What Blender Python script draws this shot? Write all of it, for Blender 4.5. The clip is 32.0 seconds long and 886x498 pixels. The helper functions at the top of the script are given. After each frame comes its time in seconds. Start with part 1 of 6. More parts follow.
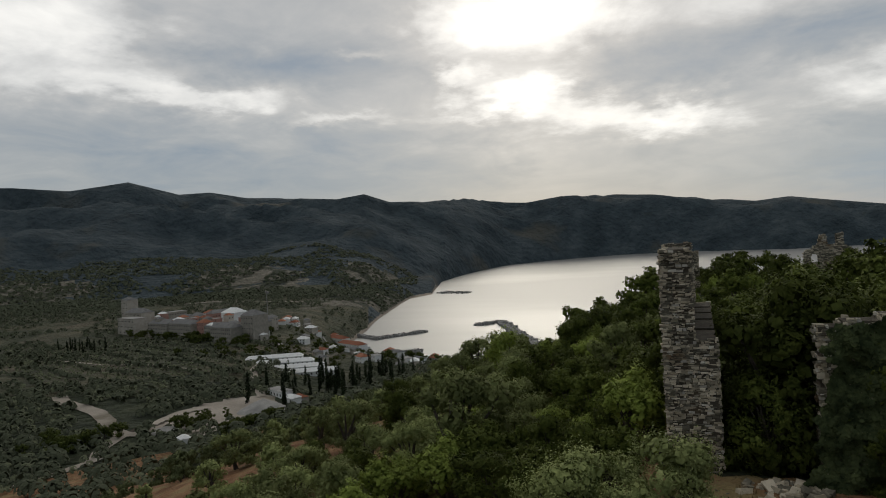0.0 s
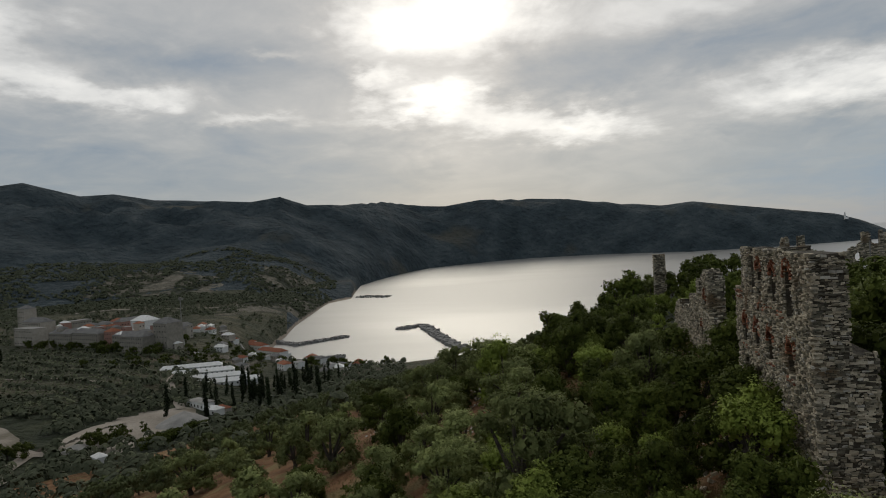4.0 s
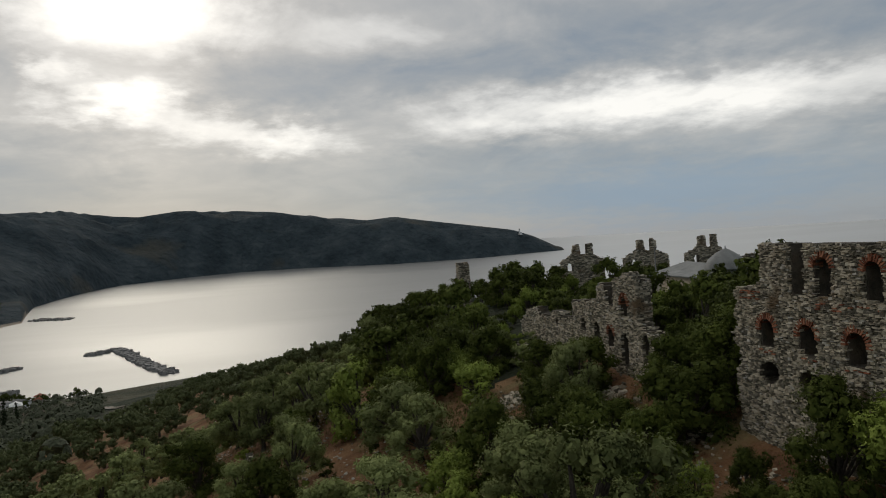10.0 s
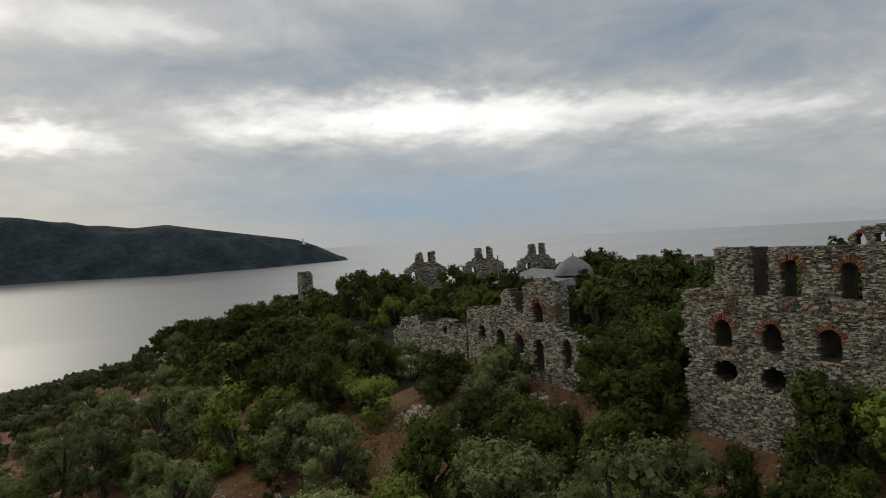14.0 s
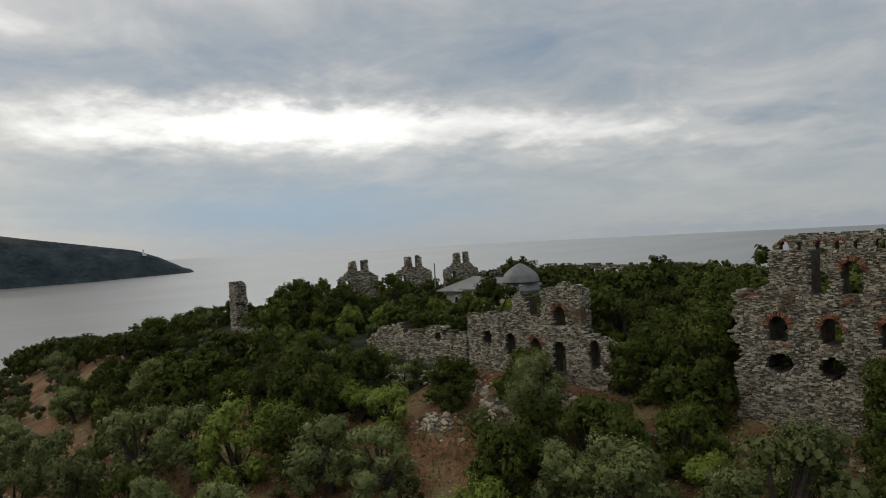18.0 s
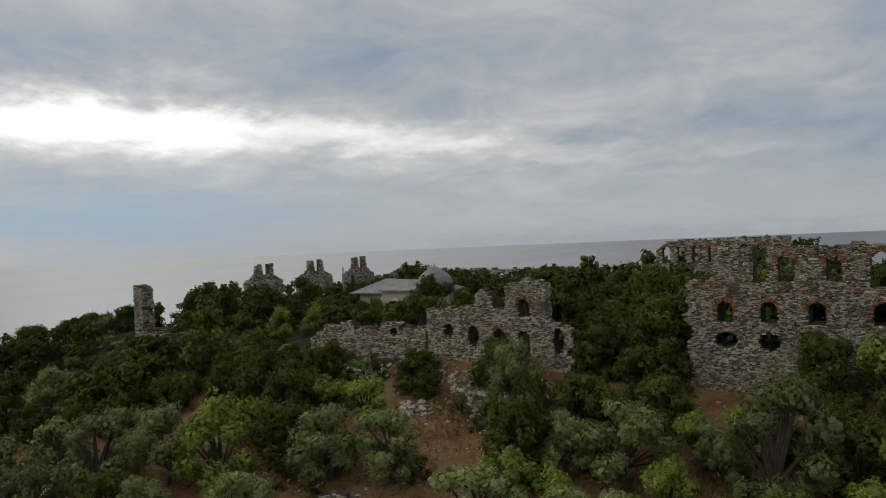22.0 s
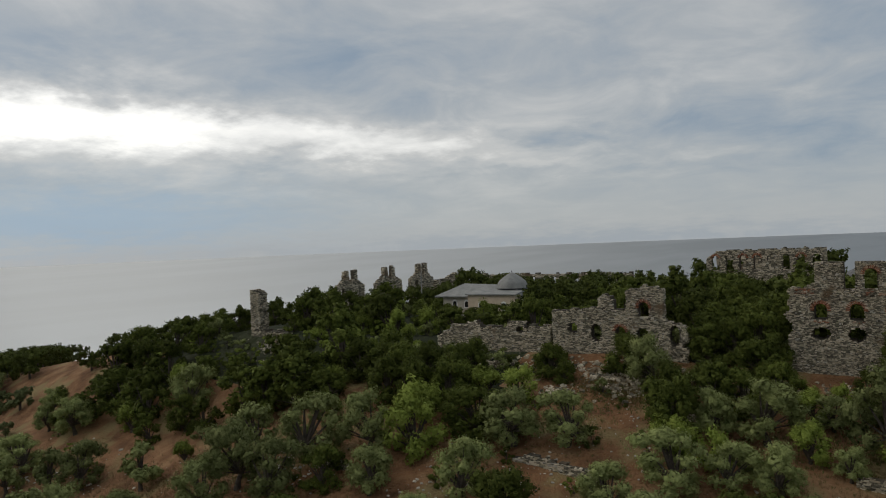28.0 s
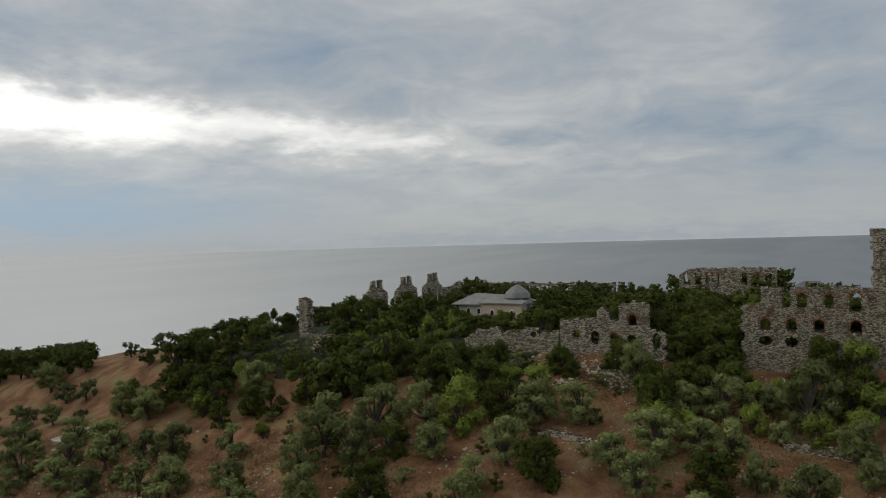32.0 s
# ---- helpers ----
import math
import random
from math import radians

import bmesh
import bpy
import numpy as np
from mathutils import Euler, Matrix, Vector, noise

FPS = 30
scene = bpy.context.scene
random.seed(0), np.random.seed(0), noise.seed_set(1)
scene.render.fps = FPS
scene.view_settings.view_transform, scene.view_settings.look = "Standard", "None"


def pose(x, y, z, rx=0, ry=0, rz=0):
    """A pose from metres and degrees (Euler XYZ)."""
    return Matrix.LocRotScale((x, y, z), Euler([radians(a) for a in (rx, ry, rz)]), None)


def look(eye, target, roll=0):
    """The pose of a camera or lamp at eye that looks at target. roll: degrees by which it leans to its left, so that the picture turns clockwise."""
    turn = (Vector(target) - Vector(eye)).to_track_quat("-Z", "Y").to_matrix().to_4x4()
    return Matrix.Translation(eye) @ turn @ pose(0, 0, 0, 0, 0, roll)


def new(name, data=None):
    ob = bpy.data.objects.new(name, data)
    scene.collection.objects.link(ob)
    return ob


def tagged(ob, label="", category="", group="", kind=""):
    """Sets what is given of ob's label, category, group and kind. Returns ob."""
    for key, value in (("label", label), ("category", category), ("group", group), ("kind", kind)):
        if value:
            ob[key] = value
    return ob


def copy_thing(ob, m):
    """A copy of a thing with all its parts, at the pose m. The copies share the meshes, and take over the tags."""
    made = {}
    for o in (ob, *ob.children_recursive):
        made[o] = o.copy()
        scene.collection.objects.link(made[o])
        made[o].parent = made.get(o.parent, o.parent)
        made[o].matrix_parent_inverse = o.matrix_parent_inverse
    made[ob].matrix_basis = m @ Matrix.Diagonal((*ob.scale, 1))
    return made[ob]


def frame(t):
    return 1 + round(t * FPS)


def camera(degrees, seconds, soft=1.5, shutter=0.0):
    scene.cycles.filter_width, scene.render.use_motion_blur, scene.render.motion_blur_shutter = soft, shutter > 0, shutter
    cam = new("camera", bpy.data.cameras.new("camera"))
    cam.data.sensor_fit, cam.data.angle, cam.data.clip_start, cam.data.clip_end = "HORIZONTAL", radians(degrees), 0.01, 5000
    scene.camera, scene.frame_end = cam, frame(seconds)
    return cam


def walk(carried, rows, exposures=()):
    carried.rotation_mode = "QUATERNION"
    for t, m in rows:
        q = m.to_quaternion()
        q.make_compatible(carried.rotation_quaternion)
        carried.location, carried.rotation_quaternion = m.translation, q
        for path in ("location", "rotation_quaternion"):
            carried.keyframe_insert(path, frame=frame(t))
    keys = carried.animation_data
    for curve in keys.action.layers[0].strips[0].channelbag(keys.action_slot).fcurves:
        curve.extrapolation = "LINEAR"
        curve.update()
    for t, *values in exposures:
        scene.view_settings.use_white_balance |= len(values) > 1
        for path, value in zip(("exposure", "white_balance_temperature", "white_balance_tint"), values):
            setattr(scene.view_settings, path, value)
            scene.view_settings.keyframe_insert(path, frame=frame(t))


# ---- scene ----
cam = camera(65.6, 32.0, soft=1.0)
PATH = [
    (0, (39.304, 1.343, 3.910), (20.532, -5.557, 3.750), -3.12),
    (0.5, (39.214, 0.600, 3.889), (20.323, -5.965, 3.714), -3.18),
    (1, (39.177, -0.233, 3.844), (20.161, -6.426, 3.663), -3.23),
    (1.5, (39.231, -1.164, 3.851), (20.103, -7.000, 3.665), -3.27),
    (2, (39.223, -2.211, 3.940), (19.999, -7.727, 3.745), -3.30),
    (2.5, (38.920, -3.305, 3.920), (19.621, -8.547, 3.718), -3.30),
    (4.5, (36.837, -8.025, 4.403), (17.277, -12.194, 4.209), -3.26),
    (5, (36.081, -9.328, 4.375), (16.401, -12.889, 4.166), -3.28),
    (5.5, (35.393, -10.645, 4.372), (15.596, -13.482, 4.147), -3.28),
    (6, (34.686, -11.940, 4.361), (14.795, -14.011, 4.125), -3.25),
    (6.5, (33.862, -13.164, 4.333), (13.908, -14.500, 4.093), -3.22),
    (7, (33.052, -14.348, 4.313), (13.064, -14.984, 4.073), -3.20),
    (7.5, (32.266, -15.479, 4.299), (12.267, -15.413, 4.056), -3.18),
    (8, (31.453, -16.545, 4.281), (11.470, -15.750, 4.033), -3.18),
    (8.5, (30.633, -17.563, 4.247), (10.695, -16.013, 3.992), -3.17),
    (9, (29.854, -18.581, 4.234), (9.991, -16.264, 3.972), -3.17),
    (9.5, (29.088, -19.576, 4.246), (9.327, -16.501, 3.975), -3.22),
    (10, (28.287, -20.526, 4.248), (8.657, -16.705, 3.972), -3.26),
    (10.5, (27.506, -21.464, 4.271), (8.040, -16.879, 3.985), -3.29),
    (11, (26.751, -22.406, 4.309), (7.487, -17.036, 4.011), -3.29),
    (11.5, (26.002, -23.315, 4.341), (6.971, -17.170, 4.036), -3.25),
    (12, (25.285, -24.195, 4.374), (6.518, -17.287, 4.062), -3.22),
    (12.5, (24.594, -25.071, 4.396), (6.124, -17.404, 4.077), -3.16),
    (13, (23.901, -25.980, 4.412), (5.757, -17.573, 4.083), -3.10),
    (13.5, (23.183, -26.864, 4.423), (5.370, -17.777, 4.088), -3.07),
    (14, (22.480, -27.717, 4.415), (4.999, -18.005, 4.082), -3.04),
    (14.5, (21.794, -28.591, 4.416), (4.639, -18.315, 4.091), -3.02),
    (15, (21.070, -29.496, 4.421), (4.208, -18.745, 4.112), -2.99),
    (15.5, (20.242, -30.369, 4.435), (3.655, -19.198, 4.136), -3.05),
    (17.5, (16.601, -35.741, 4.562), (1.167, -23.023, 4.334), -3.02),
    (18, (15.765, -37.233, 4.611), (0.746, -24.027, 4.388), -2.87),
    (18.5, (14.980, -38.531, 4.589), (0.428, -24.813, 4.384), -2.68),
    (19, (14.263, -39.684, 4.532), (0.226, -25.439, 4.344), -2.52),
    (19.5, (13.623, -40.807, 4.521), (0.089, -26.083, 4.333), -2.52),
    (20, (13.060, -42.001, 4.503), (0.012, -26.845, 4.316), -2.53),
    (20.5, (12.459, -43.230, 4.464), (-0.082, -27.652, 4.277), -2.50),
    (21, (11.821, -44.478, 4.407), (-0.203, -28.497, 4.221), -2.46),
    (21.5, (11.213, -45.752, 4.333), (-0.404, -29.472, 4.161), -2.42),
    (22, (10.628, -46.981, 4.246), (-0.805, -30.572, 4.100), -2.41),
    (22.5, (10.002, -48.181, 4.176), (-1.372, -31.731, 4.049), -2.41),
    (23, (9.304, -49.434, 4.136), (-2.008, -32.941, 4.017), -2.42),
    (23.5, (8.534, -50.764, 4.133), (-2.703, -34.220, 4.016), -2.46),
    (24, (7.714, -52.158, 4.169), (-3.460, -35.572, 4.049), -2.51),
    (24.5, (6.913, -53.582, 4.254), (-4.234, -36.977, 4.136), -2.53),
    (25, (6.154, -54.992, 4.436), (-4.989, -38.384, 4.317), -2.55),
    (25.5, (5.472, -56.489, 4.687), (-5.670, -39.881, 4.560), -2.57),
    (26, (4.932, -58.098, 4.922), (-6.214, -41.492, 4.796), -2.53),
    (26.5, (4.605, -59.630, 5.057), (-6.577, -43.048, 4.956), -2.42),
    (28.5, (4.184, -67.084, 6.310), (-6.220, -50.004, 6.153), -2.22),
    (30, (4.498, -74.273, 7.471), (-5.310, -56.845, 7.259), -1.98),
    (31, (5.651, -79.042, 8.370), (-4.250, -61.666, 8.140), -1.80),
    (32, (7.313, -84.086, 9.357), (-2.677, -66.761, 9.120), -1.57),
]
walk(cam, [(t, look(eye, target, roll)) for t, eye, target, roll in PATH],
     exposures=((0, -0.13), (8, -0.24), (12, -0.17), (17, 0.08), (32, 0.1)))


# ---- sky, sun ----
world = bpy.data.worlds.new("sky")
scene.world = world
world.use_nodes = True
wt = world.node_tree
for n in list(wt.nodes):
    wt.nodes.remove(n)


def wnode(kind, **inputs):
    n = wt.nodes.new(kind)
    for k, v in inputs.items():
        n.inputs[k.replace("_", " ")].default_value = v
    return n


def wmath(op, a, b=None, c=None, clamp=False):
    n = wt.nodes.new("ShaderNodeMath")
    n.operation, n.use_clamp = op, clamp
    for i, v in enumerate((a, b, c)):
        if v is None:
            continue
        if isinstance(v, (int, float)):
            n.inputs[i].default_value = v
        else:
            wt.links.new(v, n.inputs[i])
    return n.outputs[0]


coord = wnode("ShaderNodeTexCoord")
split = wnode("ShaderNodeSeparateXYZ")
wt.links.new(coord.outputs["Generated"], split.inputs[0])
dx, dy, dz = split.outputs
DEG = 57.29578
azim = wmath("MULTIPLY", wmath("ARCTAN2", wmath("MULTIPLY", dy, -1.0), wmath("MULTIPLY", dx, -1.0)), DEG)
azim = wmath("ADD", azim, 180.0)
elev = wmath("MULTIPLY", wmath("ARCSINE", dz), DEG)
# cloud layer: directions laid onto a flat deck overhead
deck = wmath("ADD", wmath("MAXIMUM", dz, 0.0), 0.20)
px_, py_ = wmath("DIVIDE", dx, deck), wmath("DIVIDE", dy, deck)
comb = wnode("ShaderNodeCombineXYZ")
wt.links.new(px_, comb.inputs[0])
wt.links.new(py_, comb.inputs[1])


def cloud_noise(scale, detail, rough, distortion=0.0):
    n = wnode("ShaderNodeTexNoise", Scale=scale, Detail=detail, Roughness=rough, Distortion=distortion)
    wt.links.new(comb.outputs[0], n.inputs["Vector"])
    return n


warp, curl = cloud_noise(1.5, 4.0, 0.55), cloud_noise(6.5, 5.0, 0.6)
wsep, csep = wnode("ShaderNodeSeparateColor"), wnode("ShaderNodeSeparateColor")
wt.links.new(warp.outputs["Color"], wsep.inputs[0])
wt.links.new(curl.outputs["Color"], csep.inputs[0])


def pushed(angle, k, wide, small):
    """An angle shifted by the broad and the small swirls of the cloud."""
    angle = wmath("ADD", angle, wmath("MULTIPLY", wmath("SUBTRACT", wsep.outputs[k], 0.5), wide))
    return wmath("ADD", angle, wmath("MULTIPLY", wmath("SUBTRACT", csep.outputs[k], 0.5), small))


az_w, el_w = pushed(azim, 0, 13.0, 9.0), pushed(elev, 1, 4.0, 3.4)
fine = cloud_noise(2.6, 9.0, 0.58, 0.5)
broad = cloud_noise(0.8, 4.0, 0.55)


def bank(total, a, e, wa, we, amount, tilt=0.0):
    """Adds a soft bank of cloud (or a thin place in it) at azimuth a and elevation e, in degrees."""
    u = wmath("SUBTRACT", az_w, a)
    v = wmath("SUBTRACT", wmath("SUBTRACT", el_w, e), wmath("MULTIPLY", u, tilt))
    q = wmath("ADD", wmath("POWER", wmath("ABSOLUTE", wmath("DIVIDE", u, wa)), 2.0),
              wmath("POWER", wmath("ABSOLUTE", wmath("DIVIDE", v, we)), 2.0))
    return wmath("ADD", total, wmath("MULTIPLY", wmath("EXPONENT", wmath("MULTIPLY", q, -1.0)), amount))


tone = wmath("ADD", wmath("MULTIPLY", fine.outputs["Fac"], 0.62), wmath("MULTIPLY", broad.outputs["Fac"], 0.40))
tone = wmath("ADD", tone, -0.065)
# unseen sky overhead and to the south, brightened to light crowns and south faces
high = wmath("DIVIDE", wmath("SUBTRACT", elev, 25.0), 25.0, clamp=True)
south = wmath("MULTIPLY", dy, -1.0, clamp=True)
tone = wmath("ADD", tone, wmath("MULTIPLY", high, wmath("ADD", wmath("MULTIPLY", south, 0.26), 0.12)))
# sky away from the sun darkened, mostly out of view, to dim east-facing sides
facing = wmath("ADD", wmath("MULTIPLY", dx, -0.978), wmath("MULTIPLY", dy, -0.208))
tone = wmath("ADD", tone, wmath("MULTIPLY", wmath("MINIMUM", wmath("ADD", facing, 0.05), 0.0), 0.22))
# thin, bright places round the hidden sun, then the bright streaks, then the heavier banks
tone = bank(tone, 191.5, 18.3, 8, 3.4, 0.85)
tone = bank(tone, 194, 11.6, 4.5, 1.4, 0.55)
tone = bank(tone, 198.6, 13.9, 2.2, 1.1, 0.42)
tone = bank(tone, 188, 10.2, 8, 1.5, 0.38, 0.15)
tone = bank(tone, 180.5, 9.3, 4, 1.2, 0.28)
tone = bank(tone, 229, 16.4, 8, 3.2, 0.5)
tone = bank(tone, 220, 12.5, 10, 1.1, 0.38)
tone = bank(tone, 208, 11, 4.5, 0.7, 0.28)
tone = bank(tone, 205.6, 15.9, 3, 0.5, 0.24)
tone = bank(tone, 158.5, 10.3, 12, 2.6, 0.34)
tone = bank(tone, 142.5, 10.3, 12, 1.6, 0.24)
tone = bank(tone, 129, 9.4, 8, 0.9, 0.12)
tone = bank(tone, 163, 10.2, 8, 1.2, 0.12)
tone = bank(tone, 148.5, 10.2, 9, 2.1, 0.2)
tone = bank(tone, 174, 17.3, 8, 1.8, 0.26)
tone = bank(tone, 127, 7.9, 13, 1.3, 0.22)
tone = bank(tone, 136, 9.2, 13, 1.8, 0.12)
tone = bank(tone, 114, 6.3, 4, 0.45, 0.12)
tone = bank(tone, 103, 6.3, 9, 0.5, 0.08)
tone = bank(tone, 192.5, 7, 3, 3, 0.14)
tone = bank(tone, 213, 15.4, 11, 2, -0.13)
tone = bank(tone, 170, 13.3, 20, 1.9, -0.18, -0.08)
tone = bank(tone, 140, 15.3, 22, 2.6, -0.15)
tone = bank(tone, 171, 6.7, 5, 1.3, -0.1)
tone = bank(tone, 163, 7, 3.2, 1, -0.17)
tone = bank(tone, 111.5, 9, 7, 0.75, -0.11)
tone = bank(tone, 217, 8, 18, 3, -0.07)
tone = bank(tone, 90, 4, 26, 5, -0.16)
tone = bank(tone, 84, 13, 24, 12, -0.08)
low = wmath("POWER", wmath("SUBTRACT", 1.0, wmath("DIVIDE", elev, 8.0), clamp=True), 0.8)
tone = wmath("SUBTRACT", tone, wmath("MULTIPLY", low, wmath("SUBTRACT", tone, 0.40)))
tone = bank(tone, 150, 3.0, 18, 2.2, -0.16)
tone = bank(tone, 222, 6.5, 14, 2.5, -0.08)
tone = bank(tone, 208, 5.0, 12, 3.0, -0.13)
tone = bank(tone, 110, -0.5, 40, 1.2, -0.10)
ramp = wnode("ShaderNodeValToRGB")
wt.links.new(tone, ramp.inputs[0])
cr = ramp.color_ramp
cr.elements[0].position, cr.elements[0].color = 0.18, (0.24, 0.30, 0.37, 1)
cr.elements[1].position, cr.elements[1].color = 1.0, (1.25, 1.22, 1.15, 1)
for pos, col in ((0.38, (0.385, 0.41, 0.43, 1)), (0.55, (0.545, 0.545, 0.535, 1)), (0.75, (0.86, 0.85, 0.82, 1))):
    cr.elements.new(pos).color = col
sky = wnode("ShaderNodeTexSky")
sky.sky_type, sky.sun_disc = "NISHITA", False
sky.sun_elevation, sky.sun_rotation = radians(24), radians(258)
cool = wt.nodes.new("ShaderNodeMix")
cool.data_type, cool.blend_type = "RGBA", "MIX"
dim = wt.nodes.new("ShaderNodeVectorMath")
dim.operation = "SCALE"
dim.inputs["Scale"].default_value = 0.08
wt.links.new(sky.outputs[0], dim.inputs[0])
cool.inputs["Factor"].default_value = 0.88
wt.links.new(dim.outputs[0], cool.inputs["A"])
wt.links.new(ramp.outputs[0], cool.inputs["B"])
# a clearer, bluer gap low over the open sea
gap_u = wmath("DIVIDE", wmath("SUBTRACT", az_w, 151.0), 17.0)
gap_v = wmath("DIVIDE", wmath("SUBTRACT", el_w, 3.2), 2.6)
gap_q = wmath("ADD", wmath("MULTIPLY", gap_u, gap_u), wmath("MULTIPLY", gap_v, gap_v))
clear = wt.nodes.new("ShaderNodeMix")
clear.data_type = "RGBA"
wt.links.new(wmath("MULTIPLY", wmath("EXPONENT", wmath("MULTIPLY", gap_q, -1.0)), 0.75), clear.inputs["Factor"])
wt.links.new(cool.outputs["Result"], clear.inputs["A"])
clear.inputs["B"].default_value = (0.32, 0.42, 0.52, 1)
# the far sea below the horizon line
under = wt.nodes.new("ShaderNodeMix")
under.data_type = "RGBA"
wt.links.new(wmath("MULTIPLY", wmath("SUBTRACT", -0.25, elev), 3.0, clamp=True), under.inputs["Factor"])
wt.links.new(clear.outputs["Result"], under.inputs["A"])
under.inputs["B"].default_value = (0.40, 0.41, 0.42, 1)
back = wnode("ShaderNodeBackground", Strength=1.0)
wt.links.new(under.outputs["Result"], back.inputs[0])
wt.links.new(back.outputs[0], wnode("ShaderNodeOutputWorld").inputs[0])

SUN_AZ, SUN_EL = radians(192), radians(24)
sun_way = Vector((math.cos(SUN_EL) * math.cos(SUN_AZ), math.cos(SUN_EL) * math.sin(SUN_AZ), math.sin(SUN_EL)))
sun_data = bpy.data.lights.new("sun", "SUN")
sun_data.energy, sun_data.angle, sun_data.color = 0.55, radians(24), (1.0, 0.92, 0.78)
sun = new("sun", sun_data)
sun.matrix_world = look(sun_way * 100, (0, 0, 0))
scene.view_settings.exposure = 0.0


# ---- materials ----
def material(name, stops, scale=1.0, detail=6.0, rough=0.9, bump=0.0, bump_scale=12.0, spread=0.0, metal=0.0, space="Object", second=None):
    """A surface whose colour runs over stops with a noise of that scale. spread: how much pieces differ. second: (colour, scale, amount) patches."""
    m = bpy.data.materials.new(name)
    m.use_nodes = True
    nt = m.node_tree
    b = nt.nodes["Principled BSDF"]
    b.inputs["Roughness"].default_value, b.inputs["Metallic"].default_value = rough, metal
    b.inputs["Specular IOR Level"].default_value = 0.25
    tc = nt.nodes.new("ShaderNodeTexCoord")
    src = tc.outputs["Object"]
    if space == "World":
        geo = nt.nodes.new("ShaderNodeNewGeometry")
        src = geo.outputs["Position"]
    nz = nt.nodes.new("ShaderNodeTexNoise")
    nz.inputs["Scale"].default_value, nz.inputs["Detail"].default_value, nz.inputs["Roughness"].default_value = scale, detail, 0.65
    nt.links.new(src, nz.inputs["Vector"])
    ramp = nt.nodes.new("ShaderNodeValToRGB")
    e = ramp.color_ramp.elements
    e[0].position, e[1].position = 0.3, 0.7
    e[0].color, e[1].color = (*stops[0], 1), (*stops[-1], 1)
    for i, c in enumerate(stops[1:-1]):
        e.new(0.3 + 0.4 * (i + 1) / (len(stops) - 1)).color = (*c, 1)
    fac = nz.outputs["Fac"]
    if spread:
        oi, geo2 = nt.nodes.new("ShaderNodeObjectInfo"), nt.nodes.new("ShaderNodeNewGeometry")
        mixr = nt.nodes.new("ShaderNodeMath")
        mixr.operation = "ADD"
        nt.links.new(oi.outputs["Random"], mixr.inputs[0])
        nt.links.new(geo2.outputs["Random Per Island"], mixr.inputs[1])
        fr = nt.nodes.new("ShaderNodeMath")
        fr.operation = "FRACT"
        nt.links.new(mixr.outputs[0], fr.inputs[0])
        sub = nt.nodes.new("ShaderNodeMath")
        sub.operation, sub.inputs[1].default_value, sub.inputs[2].default_value = "MULTIPLY_ADD", spread, -spread / 2
        nt.links.new(fr.outputs[0], sub.inputs[0])
        add = nt.nodes.new("ShaderNodeMath")
        add.operation = "ADD"
        nt.links.new(fac, add.inputs[0])
        nt.links.new(sub.outputs[0], add.inputs[1])
        fac = add.outputs[0]
    nt.links.new(fac, ramp.inputs[0])
    col = ramp.outputs[0]
    if second:
        c2, s2, amount = second
        n2 = nt.nodes.new("ShaderNodeTexNoise")
        n2.inputs["Scale"].default_value, n2.inputs["Detail"].default_value = s2, 5.0
        nt.links.new(src, n2.inputs["Vector"])
        r2 = nt.nodes.new("ShaderNodeMapRange")
        r2.inputs["From Min"].default_value, r2.inputs["From Max"].default_value = 0.62 - 0.2 * amount, 0.72 - 0.2 * amount
        nt.links.new(n2.outputs["Fac"], r2.inputs["Value"])
        mx = nt.nodes.new("ShaderNodeMix")
        mx.data_type = "RGBA"
        nt.links.new(r2.outputs["Result"], mx.inputs["Factor"])
        nt.links.new(col, mx.inputs["A"])
        mx.inputs["B"].default_value = (*c2, 1)
        col = mx.outputs["Result"]
    nt.links.new(col, b.inputs["Base Color"])
    if bump:
        nb = nt.nodes.new("ShaderNodeTexNoise")
        nb.inputs["Scale"].default_value, nb.inputs["Detail"].default_value = bump_scale, 6.0
        nt.links.new(src, nb.inputs["Vector"])
        bp = nt.nodes.new("ShaderNodeBump")
        bp.inputs["Strength"].default_value, bp.inputs["Distance"].default_value = min(1.0, bump), 0.3 / bump_scale * 4
        nt.links.new(nb.outputs["Fac"], bp.inputs["Height"])
        nt.links.new(bp.outputs[0], b.inputs["Normal"])
    return m


def leaf_material(name, dark, light, spread=1.0, through_light=0.10, vary=True):
    m = material(name, (dark, light), scale=2.6, detail=4, rough=0.75, spread=spread * 0.10)
    nt = m.node_tree
    b = nt.nodes["Principled BSDF"]
    b.inputs["Specular IOR Level"].default_value = 0.08
    # whole plants differ in tone
    oi, hs, val = nt.nodes.new("ShaderNodeObjectInfo"), nt.nodes.new("ShaderNodeHueSaturation"), nt.nodes.new("ShaderNodeMapRange")
    val.inputs["To Min"].default_value, val.inputs["To Max"].default_value = (0.62, 1.3) if vary else (1.0, 1.0)
    nt.links.new(oi.outputs["Random"], val.inputs["Value"])
    nt.links.new(val.outputs["Result"], hs.inputs["Value"])
    nt.links.new(b.inputs["Base Color"].links[0].from_socket, hs.inputs["Color"])
    nt.links.new(hs.outputs[0], b.inputs["Base Color"])
    tr = nt.nodes.new("ShaderNodeBsdfTranslucent")
    nt.links.new(hs.outputs[0], tr.inputs["Color"])
    mx = nt.nodes.new("ShaderNodeMixShader")
    mx.inputs[0].default_value = through_light
    nt.links.new(b.outputs[0], mx.inputs[1])
    nt.links.new(tr.outputs[0], mx.inputs[2])
    nt.links.new(mx.outputs[0], nt.nodes["Material Output"].inputs["Surface"])
    return m


